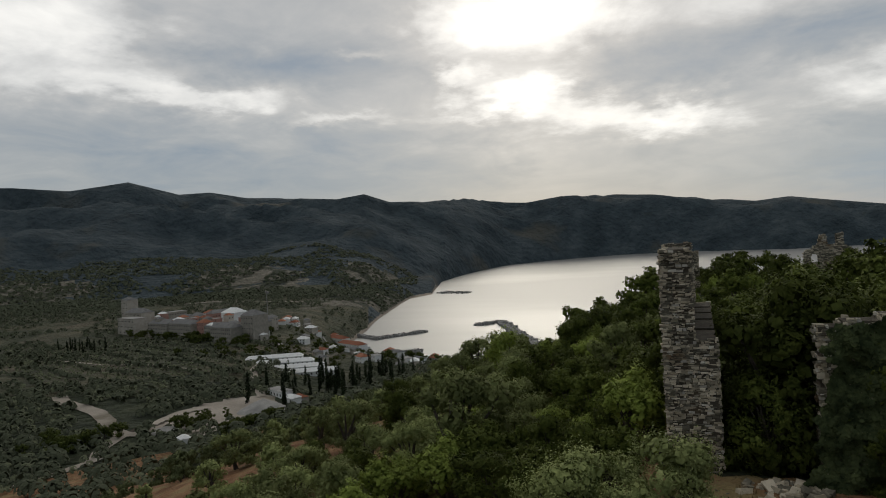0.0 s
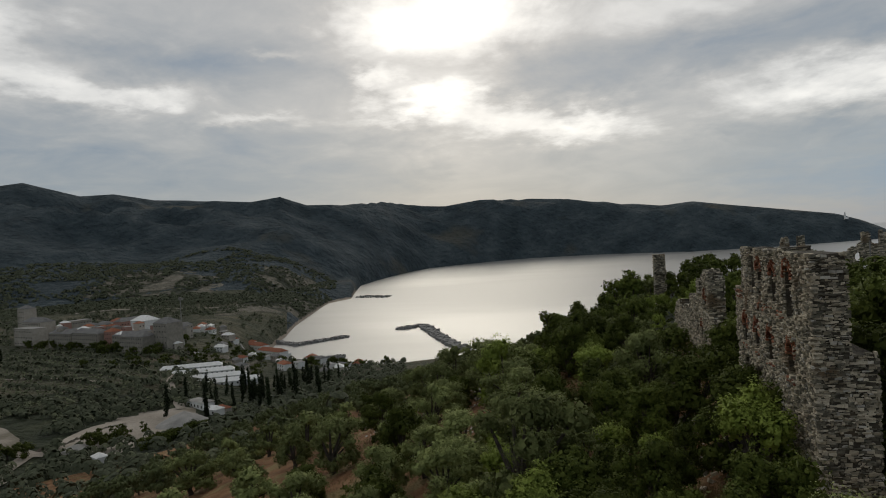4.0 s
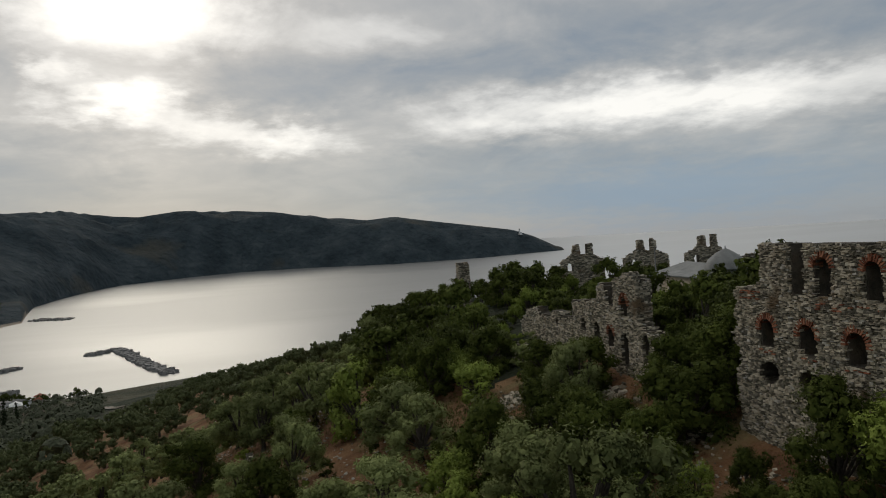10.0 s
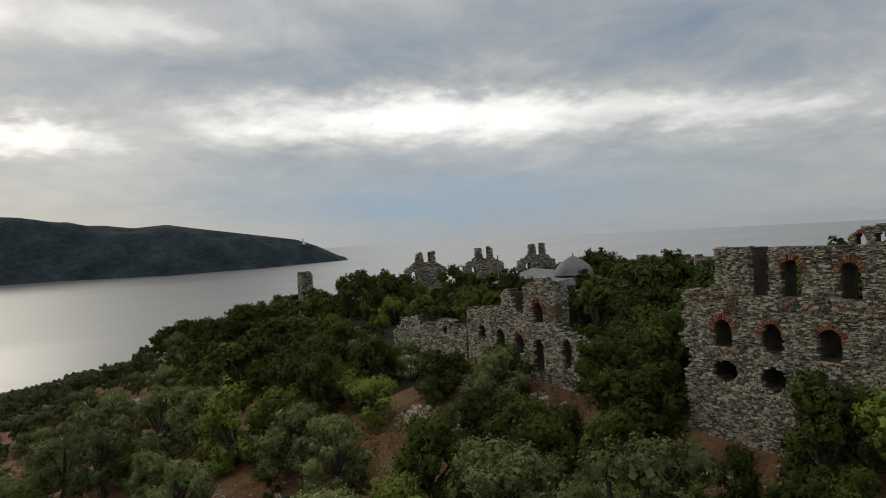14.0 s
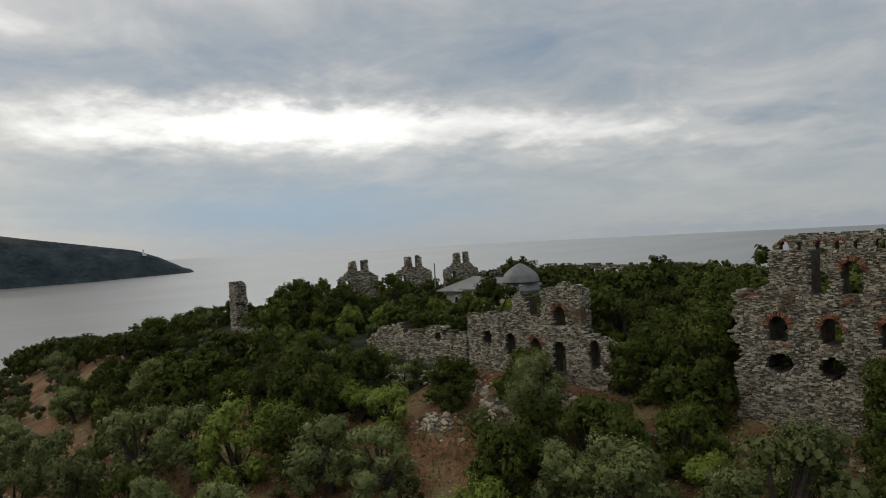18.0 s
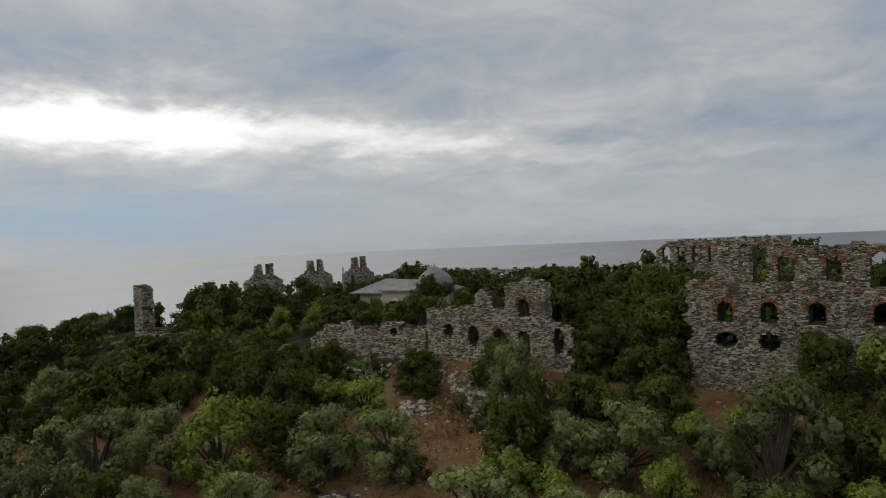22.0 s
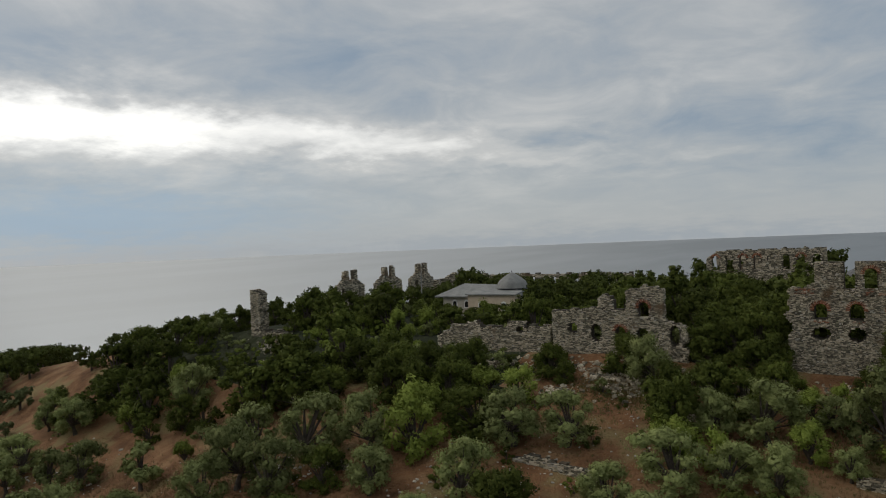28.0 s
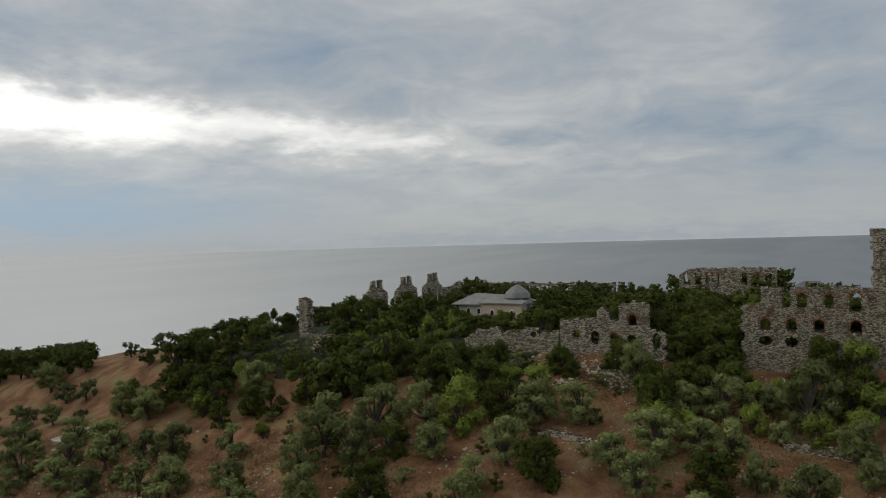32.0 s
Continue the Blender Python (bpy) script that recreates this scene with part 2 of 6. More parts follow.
STONE = material("grey_schist", ((0.145, 0.132, 0.10), (0.32, 0.285, 0.215), (0.41, 0.355, 0.255), (0.60, 0.53, 0.41)), 1.2, 8, 0.92, 0.7, 22, spread=0.6, second=((0.20, 0.14, 0.085), 0.5, 0.10))
PALE_STONE = material("pale_stone", ((0.36, 0.34, 0.295), (0.60, 0.56, 0.48)), 3.0, 6, 0.9, 0.4, 18, spread=0.4)
MORTAR = material("old_mortar", ((0.045, 0.04, 0.032), (0.125, 0.108, 0.082)), 2.5, 8, 0.97, 0.8, 14, second=((0.12, 0.095, 0.065), 0.7, 0.25))
BRICK = material("red_brick", ((0.16, 0.055, 0.03), (0.30, 0.105, 0.055), (0.36, 0.16, 0.09)), 5.0, 6, 0.92, 0.4, 25, spread=0.6)
SOIL = material("red_soil", ((0.10, 0.05, 0.025), (0.22, 0.115, 0.056), (0.33, 0.205, 0.108)), 0.3, 12, 0.97, 1.0, 4.0, space="World", second=((0.24, 0.18, 0.085), 0.22, 0.42))
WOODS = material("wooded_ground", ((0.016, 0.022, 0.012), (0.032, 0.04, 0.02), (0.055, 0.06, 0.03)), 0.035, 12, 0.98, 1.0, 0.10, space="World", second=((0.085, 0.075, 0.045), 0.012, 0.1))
# far forest with the blue of distance haze mixed into its colour
HAZED_WOODS = material("far_wooded_hill", ((0.021, 0.033, 0.039), (0.04, 0.057, 0.066), (0.072, 0.091, 0.098)), 0.011, 15, 0.98, 1.0, 0.045, space="World", second=((0.075, 0.078, 0.068), 0.004, 0.06))
VALLEY = material("valley_scrub", ((0.03, 0.036, 0.02), (0.062, 0.066, 0.04), (0.125, 0.11, 0.072)), 0.02, 14, 0.98, 1.0, 0.12, space="World", second=((0.13, 0.105, 0.075), 0.009, 0.12))
FIELD = material("bare_fields", ((0.085, 0.08, 0.062), (0.14, 0.128, 0.10), (0.22, 0.20, 0.165)), 0.035, 14, 0.97, 0.9, 0.08, space="World", second=((0.035, 0.04, 0.026), 0.02, 0.7))
SAND = material("beach_sand", ((0.22, 0.18, 0.14), (0.36, 0.31, 0.25)), 0.05, 8, 0.95, 0.4, 0.5, space="World")
DUST = material("dusty_yard", ((0.22, 0.19, 0.155), (0.37, 0.33, 0.28)), 0.04, 10, 0.97, 0.3, 0.5, space="World", second=((0.16, 0.14, 0.105), 0.03, 0.3))
TOWN_ROOF = material("grey_slate_roofs", ((0.11, 0.11, 0.11), (0.22, 0.215, 0.205)), 0.3, 8, 0.9, 0.3, 2)
TOWN_WALL = material("weathered_render", ((0.30, 0.275, 0.235), (0.48, 0.44, 0.38)), 0.2, 8, 0.92, 0.3, 2)
PLASTER = material("pale_plaster", ((0.42, 0.38, 0.32), (0.62, 0.57, 0.50)), 0.9, 8, 0.9, 0.2, 8)
CREAM = material("cream_plaster", ((0.46, 0.37, 0.27), (0.62, 0.52, 0.40)), 0.8, 8, 0.9, 0.2, 8)
LEAD = material("weathered_lead_sheet", ((0.17, 0.175, 0.17), (0.30, 0.30, 0.285)), 0.8, 8, 0.65, 0.2, 6)
ROOFTILE = material("terracotta_tiles", ((0.20, 0.07, 0.04), (0.34, 0.14, 0.08)), 0.7, 6, 0.9, 0.4, 4, spread=0.3)
WHITE = material("white_paint", ((0.62, 0.62, 0.60), (0.80, 0.80, 0.78)), 0.6, 6, 0.7, spread=0.2)
CONCRETE = material("grey_concrete", ((0.20, 0.195, 0.185), (0.34, 0.33, 0.31)), 0.2, 8, 0.93, 0.3, 2, space="World")
DARK = material("dark_opening", ((0.012, 0.012, 0.012), (0.03, 0.028, 0.025)), 1.0, 3, 0.9)
BARK = material("olive_bark", ((0.045, 0.038, 0.03), (0.12, 0.10, 0.08)), 4.0, 8, 0.95, 0.8, 16)
OLIVE = leaf_material("olive_leaves", (0.125, 0.155, 0.05), (0.315, 0.345, 0.135))
OAK = leaf_material("evergreen_leaves", (0.038, 0.056, 0.011), (0.138, 0.162, 0.034))
DISTANT = leaf_material("distant_foliage", (0.042, 0.052, 0.032), (0.11, 0.122, 0.075), vary=False)
# olive leaves in a darker copy, backlight on the far slopes put into the colour
BACKLIT_GROVE = leaf_material("grove_leaves", (0.066, 0.084, 0.034), (0.165, 0.185, 0.08), vary=False)
WOODLAND = leaf_material("woodland_leaves", (0.034, 0.05, 0.011), (0.118, 0.138, 0.032), vary=False)
DISTANT_OLIVE = leaf_material("distant_olives", (0.09, 0.105, 0.06), (0.18, 0.19, 0.115), vary=False)
LIME = leaf_material("bright_leaves", (0.12, 0.165, 0.026), (0.29, 0.345, 0.075))
CYPRESS = leaf_material("cypress_leaves", (0.012, 0.02, 0.008), (0.03, 0.042, 0.018))
DRY = leaf_material("dry_grass_blades", (0.16, 0.11, 0.05), (0.26, 0.19, 0.095))

sea_m = bpy.data.materials.new("calm_sea")
sea_m.use_nodes = True
nt = sea_m.node_tree
b = nt.nodes["Principled BSDF"]
b.inputs["Base Color"].default_value = (0.72, 0.72, 0.70, 1)
b.inputs["Metallic"].default_value = 0.6
b.inputs["Roughness"].default_value = 0.28
b.inputs["IOR"].default_value = 1.6
geo = nt.nodes.new("ShaderNodeNewGeometry")
mp = nt.nodes.new("ShaderNodeMapping")
mp.inputs["Scale"].default_value = (1.0, 0.35, 1.0)
mp.inputs["Rotation"].default_value = (0, 0, radians(35))
nt.links.new(geo.outputs["Position"], mp.inputs["Vector"])
rip = nt.nodes.new("ShaderNodeTexNoise")
rip.inputs["Scale"].default_value, rip.inputs["Detail"].default_value = 0.12, 6.0
nt.links.new(mp.outputs[0], rip.inputs["Vector"])
bp = nt.nodes.new("ShaderNodeBump")
bp.inputs["Strength"].default_value, bp.inputs["Distance"].default_value = 0.10, 0.6
nt.links.new(rip.outputs["Fac"], bp.inputs["Height"])
nt.links.new(bp.outputs[0], b.inputs["Normal"])
slick = nt.nodes.new("ShaderNodeTexNoise")
slick.inputs["Scale"].default_value, slick.inputs["Detail"].default_value = 0.0022, 5.0
nt.links.new(mp.outputs[0], slick.inputs["Vector"])
mr = nt.nodes.new("ShaderNodeMapRange")
mr.inputs["From Min"].default_value, mr.inputs["From Max"].default_value = 0.42, 0.58
mr.inputs["To Min"].default_value, mr.inputs["To Max"].default_value = 0.42, 0.52
nt.links.new(slick.outputs["Fac"], mr.inputs["Value"])
# sea glitter painted into metal and colour by bearing, duller north; bay slightly smoother
xyz, at = nt.nodes.new("ShaderNodeSeparateXYZ"), nt.nodes.new("ShaderNodeMath")
at.operation = "ARCTAN2"
nt.links.new(geo.outputs["Position"], xyz.inputs[0])
flip = nt.nodes.new("ShaderNodeMath")
flip.operation, flip.inputs[1].default_value = "MULTIPLY", -1.0
nt.links.new(xyz.outputs[0], flip.inputs[0])
nt.links.new(flip.outputs[0], at.inputs[0])
nt.links.new(xyz.outputs[1], at.inputs[1])


def by_bearing(lo, hi, a, c):
    n = nt.nodes.new("ShaderNodeMapRange")
    n.interpolation_type = "SMOOTHSTEP"
    n.inputs["From Min"].default_value, n.inputs["From Max"].default_value = radians(lo), radians(hi)
    n.inputs["To Min"].default_value, n.inputs["To Max"].default_value = a, c
    nt.links.new(at.outputs[0], n.inputs["Value"])
    return n.outputs["Result"]


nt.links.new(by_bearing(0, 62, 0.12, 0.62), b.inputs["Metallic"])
glint_tint = nt.nodes.new("ShaderNodeMix")
glint_tint.data_type = "RGBA"
glint_tint.inputs["A"].default_value, glint_tint.inputs["B"].default_value = (0.17, 0.19, 0.205, 1), (0.68, 0.68, 0.66, 1)
nt.links.new(by_bearing(0, 62, 0.0, 1.0), glint_tint.inputs["Factor"])
# lower base colour in the bay, holding its painted glitter down
bay_glint = nt.nodes.new("ShaderNodeMix")
bay_glint.data_type = "RGBA"
bay_glint.inputs["B"].default_value = (0.27, 0.27, 0.262, 1)
nt.links.new(by_bearing(64, 80, 0.0, 1.0), bay_glint.inputs["Factor"])
nt.links.new(glint_tint.outputs["Result"], bay_glint.inputs["A"])
nt.links.new(bay_glint.outputs["Result"], b.inputs["Base Color"])
smooth_add = nt.nodes.new("ShaderNodeMath")
nt.links.new(mr.outputs["Result"], smooth_add.inputs[0])
nt.links.new(by_bearing(66, 84, 0.0, -0.05), smooth_add.inputs[1])
nt.links.new(smooth_add.outputs[0], b.inputs["Roughness"])
SEA_M = sea_m


# ---- building helpers ----
def mesh_object(name, verts, faces, mat, parent=None, smooth=False):
    me = bpy.data.meshes.new(name)
    me.from_pydata(verts, [], faces)
    me.materials.append(mat)
    if smooth:
        me.polygons.foreach_set("use_smooth", [True] * len(me.polygons))
    ob = new(name, me)
    ob.parent = parent
    return ob


def part(name, bm, mat, parent, label=""):
    me = bpy.data.meshes.new(name)
    bm.to_mesh(me)
    bm.free()
    me.materials.append(mat)
    ob = new(name, me)
    ob.parent = parent
    if label:
        ob["label"] = label
    return ob


def empty(name, m, label, category, group=""):
    ob = new(name)
    ob.matrix_basis = m
    return tagged(ob, label, category, group)


CUBE_F = ((0, 3, 2, 1), (4, 5, 6, 7), (0, 1, 5, 4), (1, 2, 6, 5), (2, 3, 7, 6), (3, 0, 4, 7))


class Boxes:
    """Gathers boxes (with jittered corners) into one mesh."""

    def __init__(self, seed=1):
        self.v, self.f, self.rng = [], [], random.Random(seed)

    def add(self, lo, hi, jitter=0.0, m=None):
        n = len(self.v)
        r = self.rng
        for x, y, z in ((0, 0, 0), (1, 0, 0), (1, 1, 0), (0, 1, 0), (0, 0, 1), (1, 0, 1), (1, 1, 1), (0, 1, 1)):
            p = Vector((hi[0] if x else lo[0], hi[1] if y else lo[1], hi[2] if z else lo[2]))
            if jitter:
                p += Vector((r.uniform(-jitter, jitter), r.uniform(-jitter, jitter), r.uniform(-jitter, jitter)))
            self.v.append(tuple(m @ p if m else p))
        self.f += [tuple(n + i for i in q) for q in CUBE_F]

    def make(self, name, mat, parent=None):
        return mesh_object(name, self.v, self.f, mat, parent)


# ---- ground: one sheet from the hill to the horizon ----
SEA_Z = -121.0
HUB = Vector((25.0, -20.0, 4.0))
# shoreline beyond the water, azimuth in degrees and distance
FAR_AZ = (150, 158.5, 159, 166, 173, 181, 185.5, 190, 194.3, 197.5, 200, 200.8, 202.7, 204, 205.5, 206.2, 207.9, 209, 214)
FAR_R = (30000, 12000, 5000, 4200, 3960, 4270, 4220, 3850, 3430, 2760, 2230, 1690, 1590, 1353, 1134, 1016, 848, 800, 300)
NEAR_AZ = (80, 120, 150, 170, 185, 198, 200.5, 203, 205, 207.9, 209, 214, 240)
NEAR_R = (700, 560, 540, 640, 700, 705, 702, 733, 766, 846, 800, 1400, 1500)
# skyline of the hills, azimuth and elevation in degrees
SKY_AZ = (158, 159, 161.3, 163.1, 166.3, 170.3, 172.9, 175.2, 179.8, 182.6, 185.8, 189.9, 192.7, 194.5, 197.8, 200.6, 204.1, 206.2, 208.5, 212.4, 215.7, 218.5, 220.8, 224.4, 228.4, 232, 240, 260)
SKY_EL = (-1.5, -1.4, -0.18, 0.48, 1.02, 1.67, 2.13, 1.95, 2.6, 3.05, 3.25, 3.39, 3.01, 3.13, 3.69, 3.61, 3.7, 4.46, 4.14, 4.4, 4.52, 5.05, 4.94, 5.96, 5.34, 5.6, 5.5, 5.0)


def smooth01(t):
    t = np.clip(t, 0, 1)
    return t * t * (3 - 2 * t)


def vnoise(x, y, size, seed):
    """Smooth value noise, -1 to 1, for arrays."""
    x, y = x / size, y / size
    xi, yi = np.floor(x), np.floor(y)
    fx, fy = x - xi, y - yi
    fx, fy = fx * fx * (3 - 2 * fx), fy * fy * (3 - 2 * fy)

    def g(i, j):
        v = np.sin(i * 127.1 + j * 311.7 + seed * 74.7) * 43758.5453
        return 2 * (v - np.floor(v)) - 1

    return (g(xi, yi) * (1 - fx) + g(xi + 1, yi) * fx) * (1 - fy) + (g(xi, yi + 1) * (1 - fx) + g(xi + 1, yi + 1) * fx) * fy


def hill(x, y):
    """The ruin's hill: a flat top inside the walls, a steep front and a gentler western spur."""
    ox = np.maximum(np.maximum(-72 - x, x - 44), 0)
    of = np.maximum(-0.5 - y, 0)
    ob = np.maximum(y - 70, 0)
    front = np.where(of < 3, 0.45 * of, 1.35 + 0.34 * (of - 3))
    front = np.where(of > 45, 15.6 + 0.30 * (of - 45), front)
    west = 0.16 * ox
    side = np.where(x < 0, west, 0.22 * ox)
    bk = 0.3 * ob
    dip = 0.2 * np.clip(-45 - x, 0, 25) * smooth01(of / 14)
    top = -5.0 - 1.0 * smooth01((4 - y) / 6) * smooth01((12 - x) / 10)
    z = top - dip - np.sqrt(front ** 2 + side ** 2 + bk ** 2 + 0.2 * front * side)
    return z + 0.35 * vnoise(x, y, 9, 3) + 0.12 * vnoise(x, y, 2.7, 5) + 0.8 * vnoise(x, y, 31, 8) * smooth01((of + ox) / 20)


def ground_true(x, y):
    rx, ry = x - HUB.x, y - HUB.y
    r = np.hypot(rx, ry) + 1e-6
    az = np.degrees(np.arctan2(ry, rx)) % 360
    az = np.where(az < 60, az + 360, az)
    near = hill(x, y)
    # valley behind the harbour
    rf, rn = np.interp(az, FAR_AZ, FAR_R), np.interp(az, NEAR_AZ, NEAR_R)
    dc = np.maximum(rn - r, r - rf)
    floor = SEA_Z + np.where(dc > 0, 40 * (1 - np.exp(-np.maximum(dc, 0) / 160)), np.maximum(dc, -40) * 0.25)
    floor = floor + np.where(dc > 60, 4 * vnoise(x, y, 160, 11) + 1.5 * vnoise(x, y, 50, 12), 0) + np.where(dc > 0, 0.012 * np.maximum(dc - 600, 0), 0)
    # far hills up to the skyline
    el = np.interp(az, SKY_AZ, SKY_EL)
    start = np.maximum(rf, np.interp(az, (196, 200, 203, 206, 209, 232), (2400, 2300, 1900, 1600, 1450, 1550)))
    depth = np.interp(az, (158, 162, 170, 180, 190, 200, 208, 232), (500, 700, 1300, 1500, 1500, 2200, 3000, 3000))
    ridge = start + depth
    zr = HUB.z + ridge * np.tan(np.radians(el))
    s = (r - start) / depth
    rid = 1 - np.abs(vnoise(x + 0.3 * y, y, 700, 21)) * 2
    rid2 = 1 - np.abs(vnoise(x, y, 310, 22)) * 2
    folds = (0.8 * rid + 0.5 * rid2 + 0.25 * vnoise(x, y, 130, 23) + 0.12 * vnoise(x, y, 60, 24)) * 0.40 * np.clip(s, 0, 1) * np.clip(1.0 - s, 0, 1) * 4
    base = np.maximum(floor, SEA_Z)
    low = np.degrees(np.arctan2(base - HUB.z, r))
    t = np.clip(s, 0, 1)
    t = t ** 0.8 * (1 - 0.25 * t) / 0.75
    ang = low + (el - low) * np.clip(t + folds * 0.6, 0, 1)
    hills = HUB.z + r * np.tan(np.radians(ang))
    hills = np.where(s > 1, zr - (r - ridge) * 0.12, hills)
    far = np.where((r > start) & (s > 0), hills, floor)
    # join the near hill and the far land
    z = np.maximum(near, far)
    k = 14.0
    dd = np.abs(near - far)
    z = z + np.where(dd < k, (k - dd) ** 2 / (4 * k), 0) * (r < 1300)
    return z


def laid(x, y, z):
    """Beyond two kilometres distances are drawn together about the hill, each direction kept."""
    d = np.hypot(x - HUB.x, y - HUB.y)
    r = np.where(d > 2000, 196.2 * d / (125 + 0.0356 * d), d)
    k = r / np.maximum(d, 1e-6)
    return HUB.x + (x - HUB.x) * k, HUB.y + (y - HUB.y) * k, HUB.z + (z - HUB.z) * k


def ground_at(x, y):
    return float(ground_true(np.array([x], float), np.array([y], float))[0])


def ring_sheet(azimuths, radii, height, pick, mats, name):
    A, R = np.meshgrid(np.radians(azimuths), radii)
    X, Y = HUB.x + R * np.cos(A), HUB.y + R * np.sin(A)
    Z = height(X, Y)
    x, y, z = laid(X, Y, Z)
    nr, na = A.shape
    verts = np.stack([x, y, z], -1).reshape(-1, 3)
    i, j = np.meshgrid(np.arange(nr - 1), np.arange(na), indexing="ij")
    j2 = (j + 1) % na
    faces = np.stack([i * na + j, i * na + j2, (i + 1) * na + j2, (i + 1) * na + j], -1).reshape(-1, 4)
    faces = faces[:, ::-1]
    me = bpy.data.meshes.new(name)
    me.from_pydata(verts.tolist(), [], faces.tolist())
    for m in mats:
        me.materials.append(m)
    cx, cy = X.reshape(-1)[faces].mean(1), Y.reshape(-1)[faces].mean(1)
    cz = Z.reshape(-1)[faces].mean(1)
    me.polygons.foreach_set("material_index", pick(cx, cy, cz).astype(int).tolist())
    me.polygons.foreach_set("use_smooth", [True] * len(me.polygons))
    ob = new(name, me)
    return ob


near_r = np.concatenate([np.linspace(0.01, 150, 120), np.geomspace(152, 690, 70), np.linspace(696, 1700, 150), np.geomspace(1720, 9000, 70)])
AZ = np.concatenate([np.linspace(85, 196, 330), np.linspace(196, 211, 260)[1:], np.linspace(211, 240, 170)[1:], np.linspace(240, 445, 70)[1:-1]])


def ground_kind(x, y, z):
    r = np.hypot(x - HUB.x, y - HUB.y)
    az = np.degrees(np.arctan2(y - HUB.y, x - HUB.x)) % 360
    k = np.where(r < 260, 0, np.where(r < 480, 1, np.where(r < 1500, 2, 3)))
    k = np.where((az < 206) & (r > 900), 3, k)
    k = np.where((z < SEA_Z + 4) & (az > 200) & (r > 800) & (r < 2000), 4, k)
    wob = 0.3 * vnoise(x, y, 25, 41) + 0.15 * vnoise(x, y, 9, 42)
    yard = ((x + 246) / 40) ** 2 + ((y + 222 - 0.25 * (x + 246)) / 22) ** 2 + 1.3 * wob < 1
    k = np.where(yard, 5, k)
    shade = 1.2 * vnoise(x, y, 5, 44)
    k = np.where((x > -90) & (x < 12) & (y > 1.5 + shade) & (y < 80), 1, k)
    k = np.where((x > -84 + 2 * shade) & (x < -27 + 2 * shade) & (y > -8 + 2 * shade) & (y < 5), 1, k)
    for fx, fy, fa, fb in ((-1270, -960, 120, 130), (-1010, -1310, 110, 130), (-1200, -590, 260, 60), (-1500, -760, 160, 60), (-560, -335, 60, 16)):
        k = np.where(((x - fx) / fa) ** 2 + ((y - fy) / fb) ** 2 + 2 * wob < 1, np.where(z > SEA_Z + 3, 6, k), k)
    return k


ground = tagged(ring_sheet(AZ, near_r, ground_true, ground_kind, (SOIL, WOODS, VALLEY, HAZED_WOODS, SAND, DUST, FIELD), "ground"),
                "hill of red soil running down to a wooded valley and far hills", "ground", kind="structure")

sea_r = np.concatenate([np.geomspace(250, 2000, 40), np.geomspace(2050, 20300, 50)])
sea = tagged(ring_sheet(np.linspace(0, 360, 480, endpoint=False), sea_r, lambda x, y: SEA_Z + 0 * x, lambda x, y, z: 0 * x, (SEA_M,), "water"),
             "still grey sea under a cloudy sky, its shine tinted in by bearing", "sea", kind="structure")


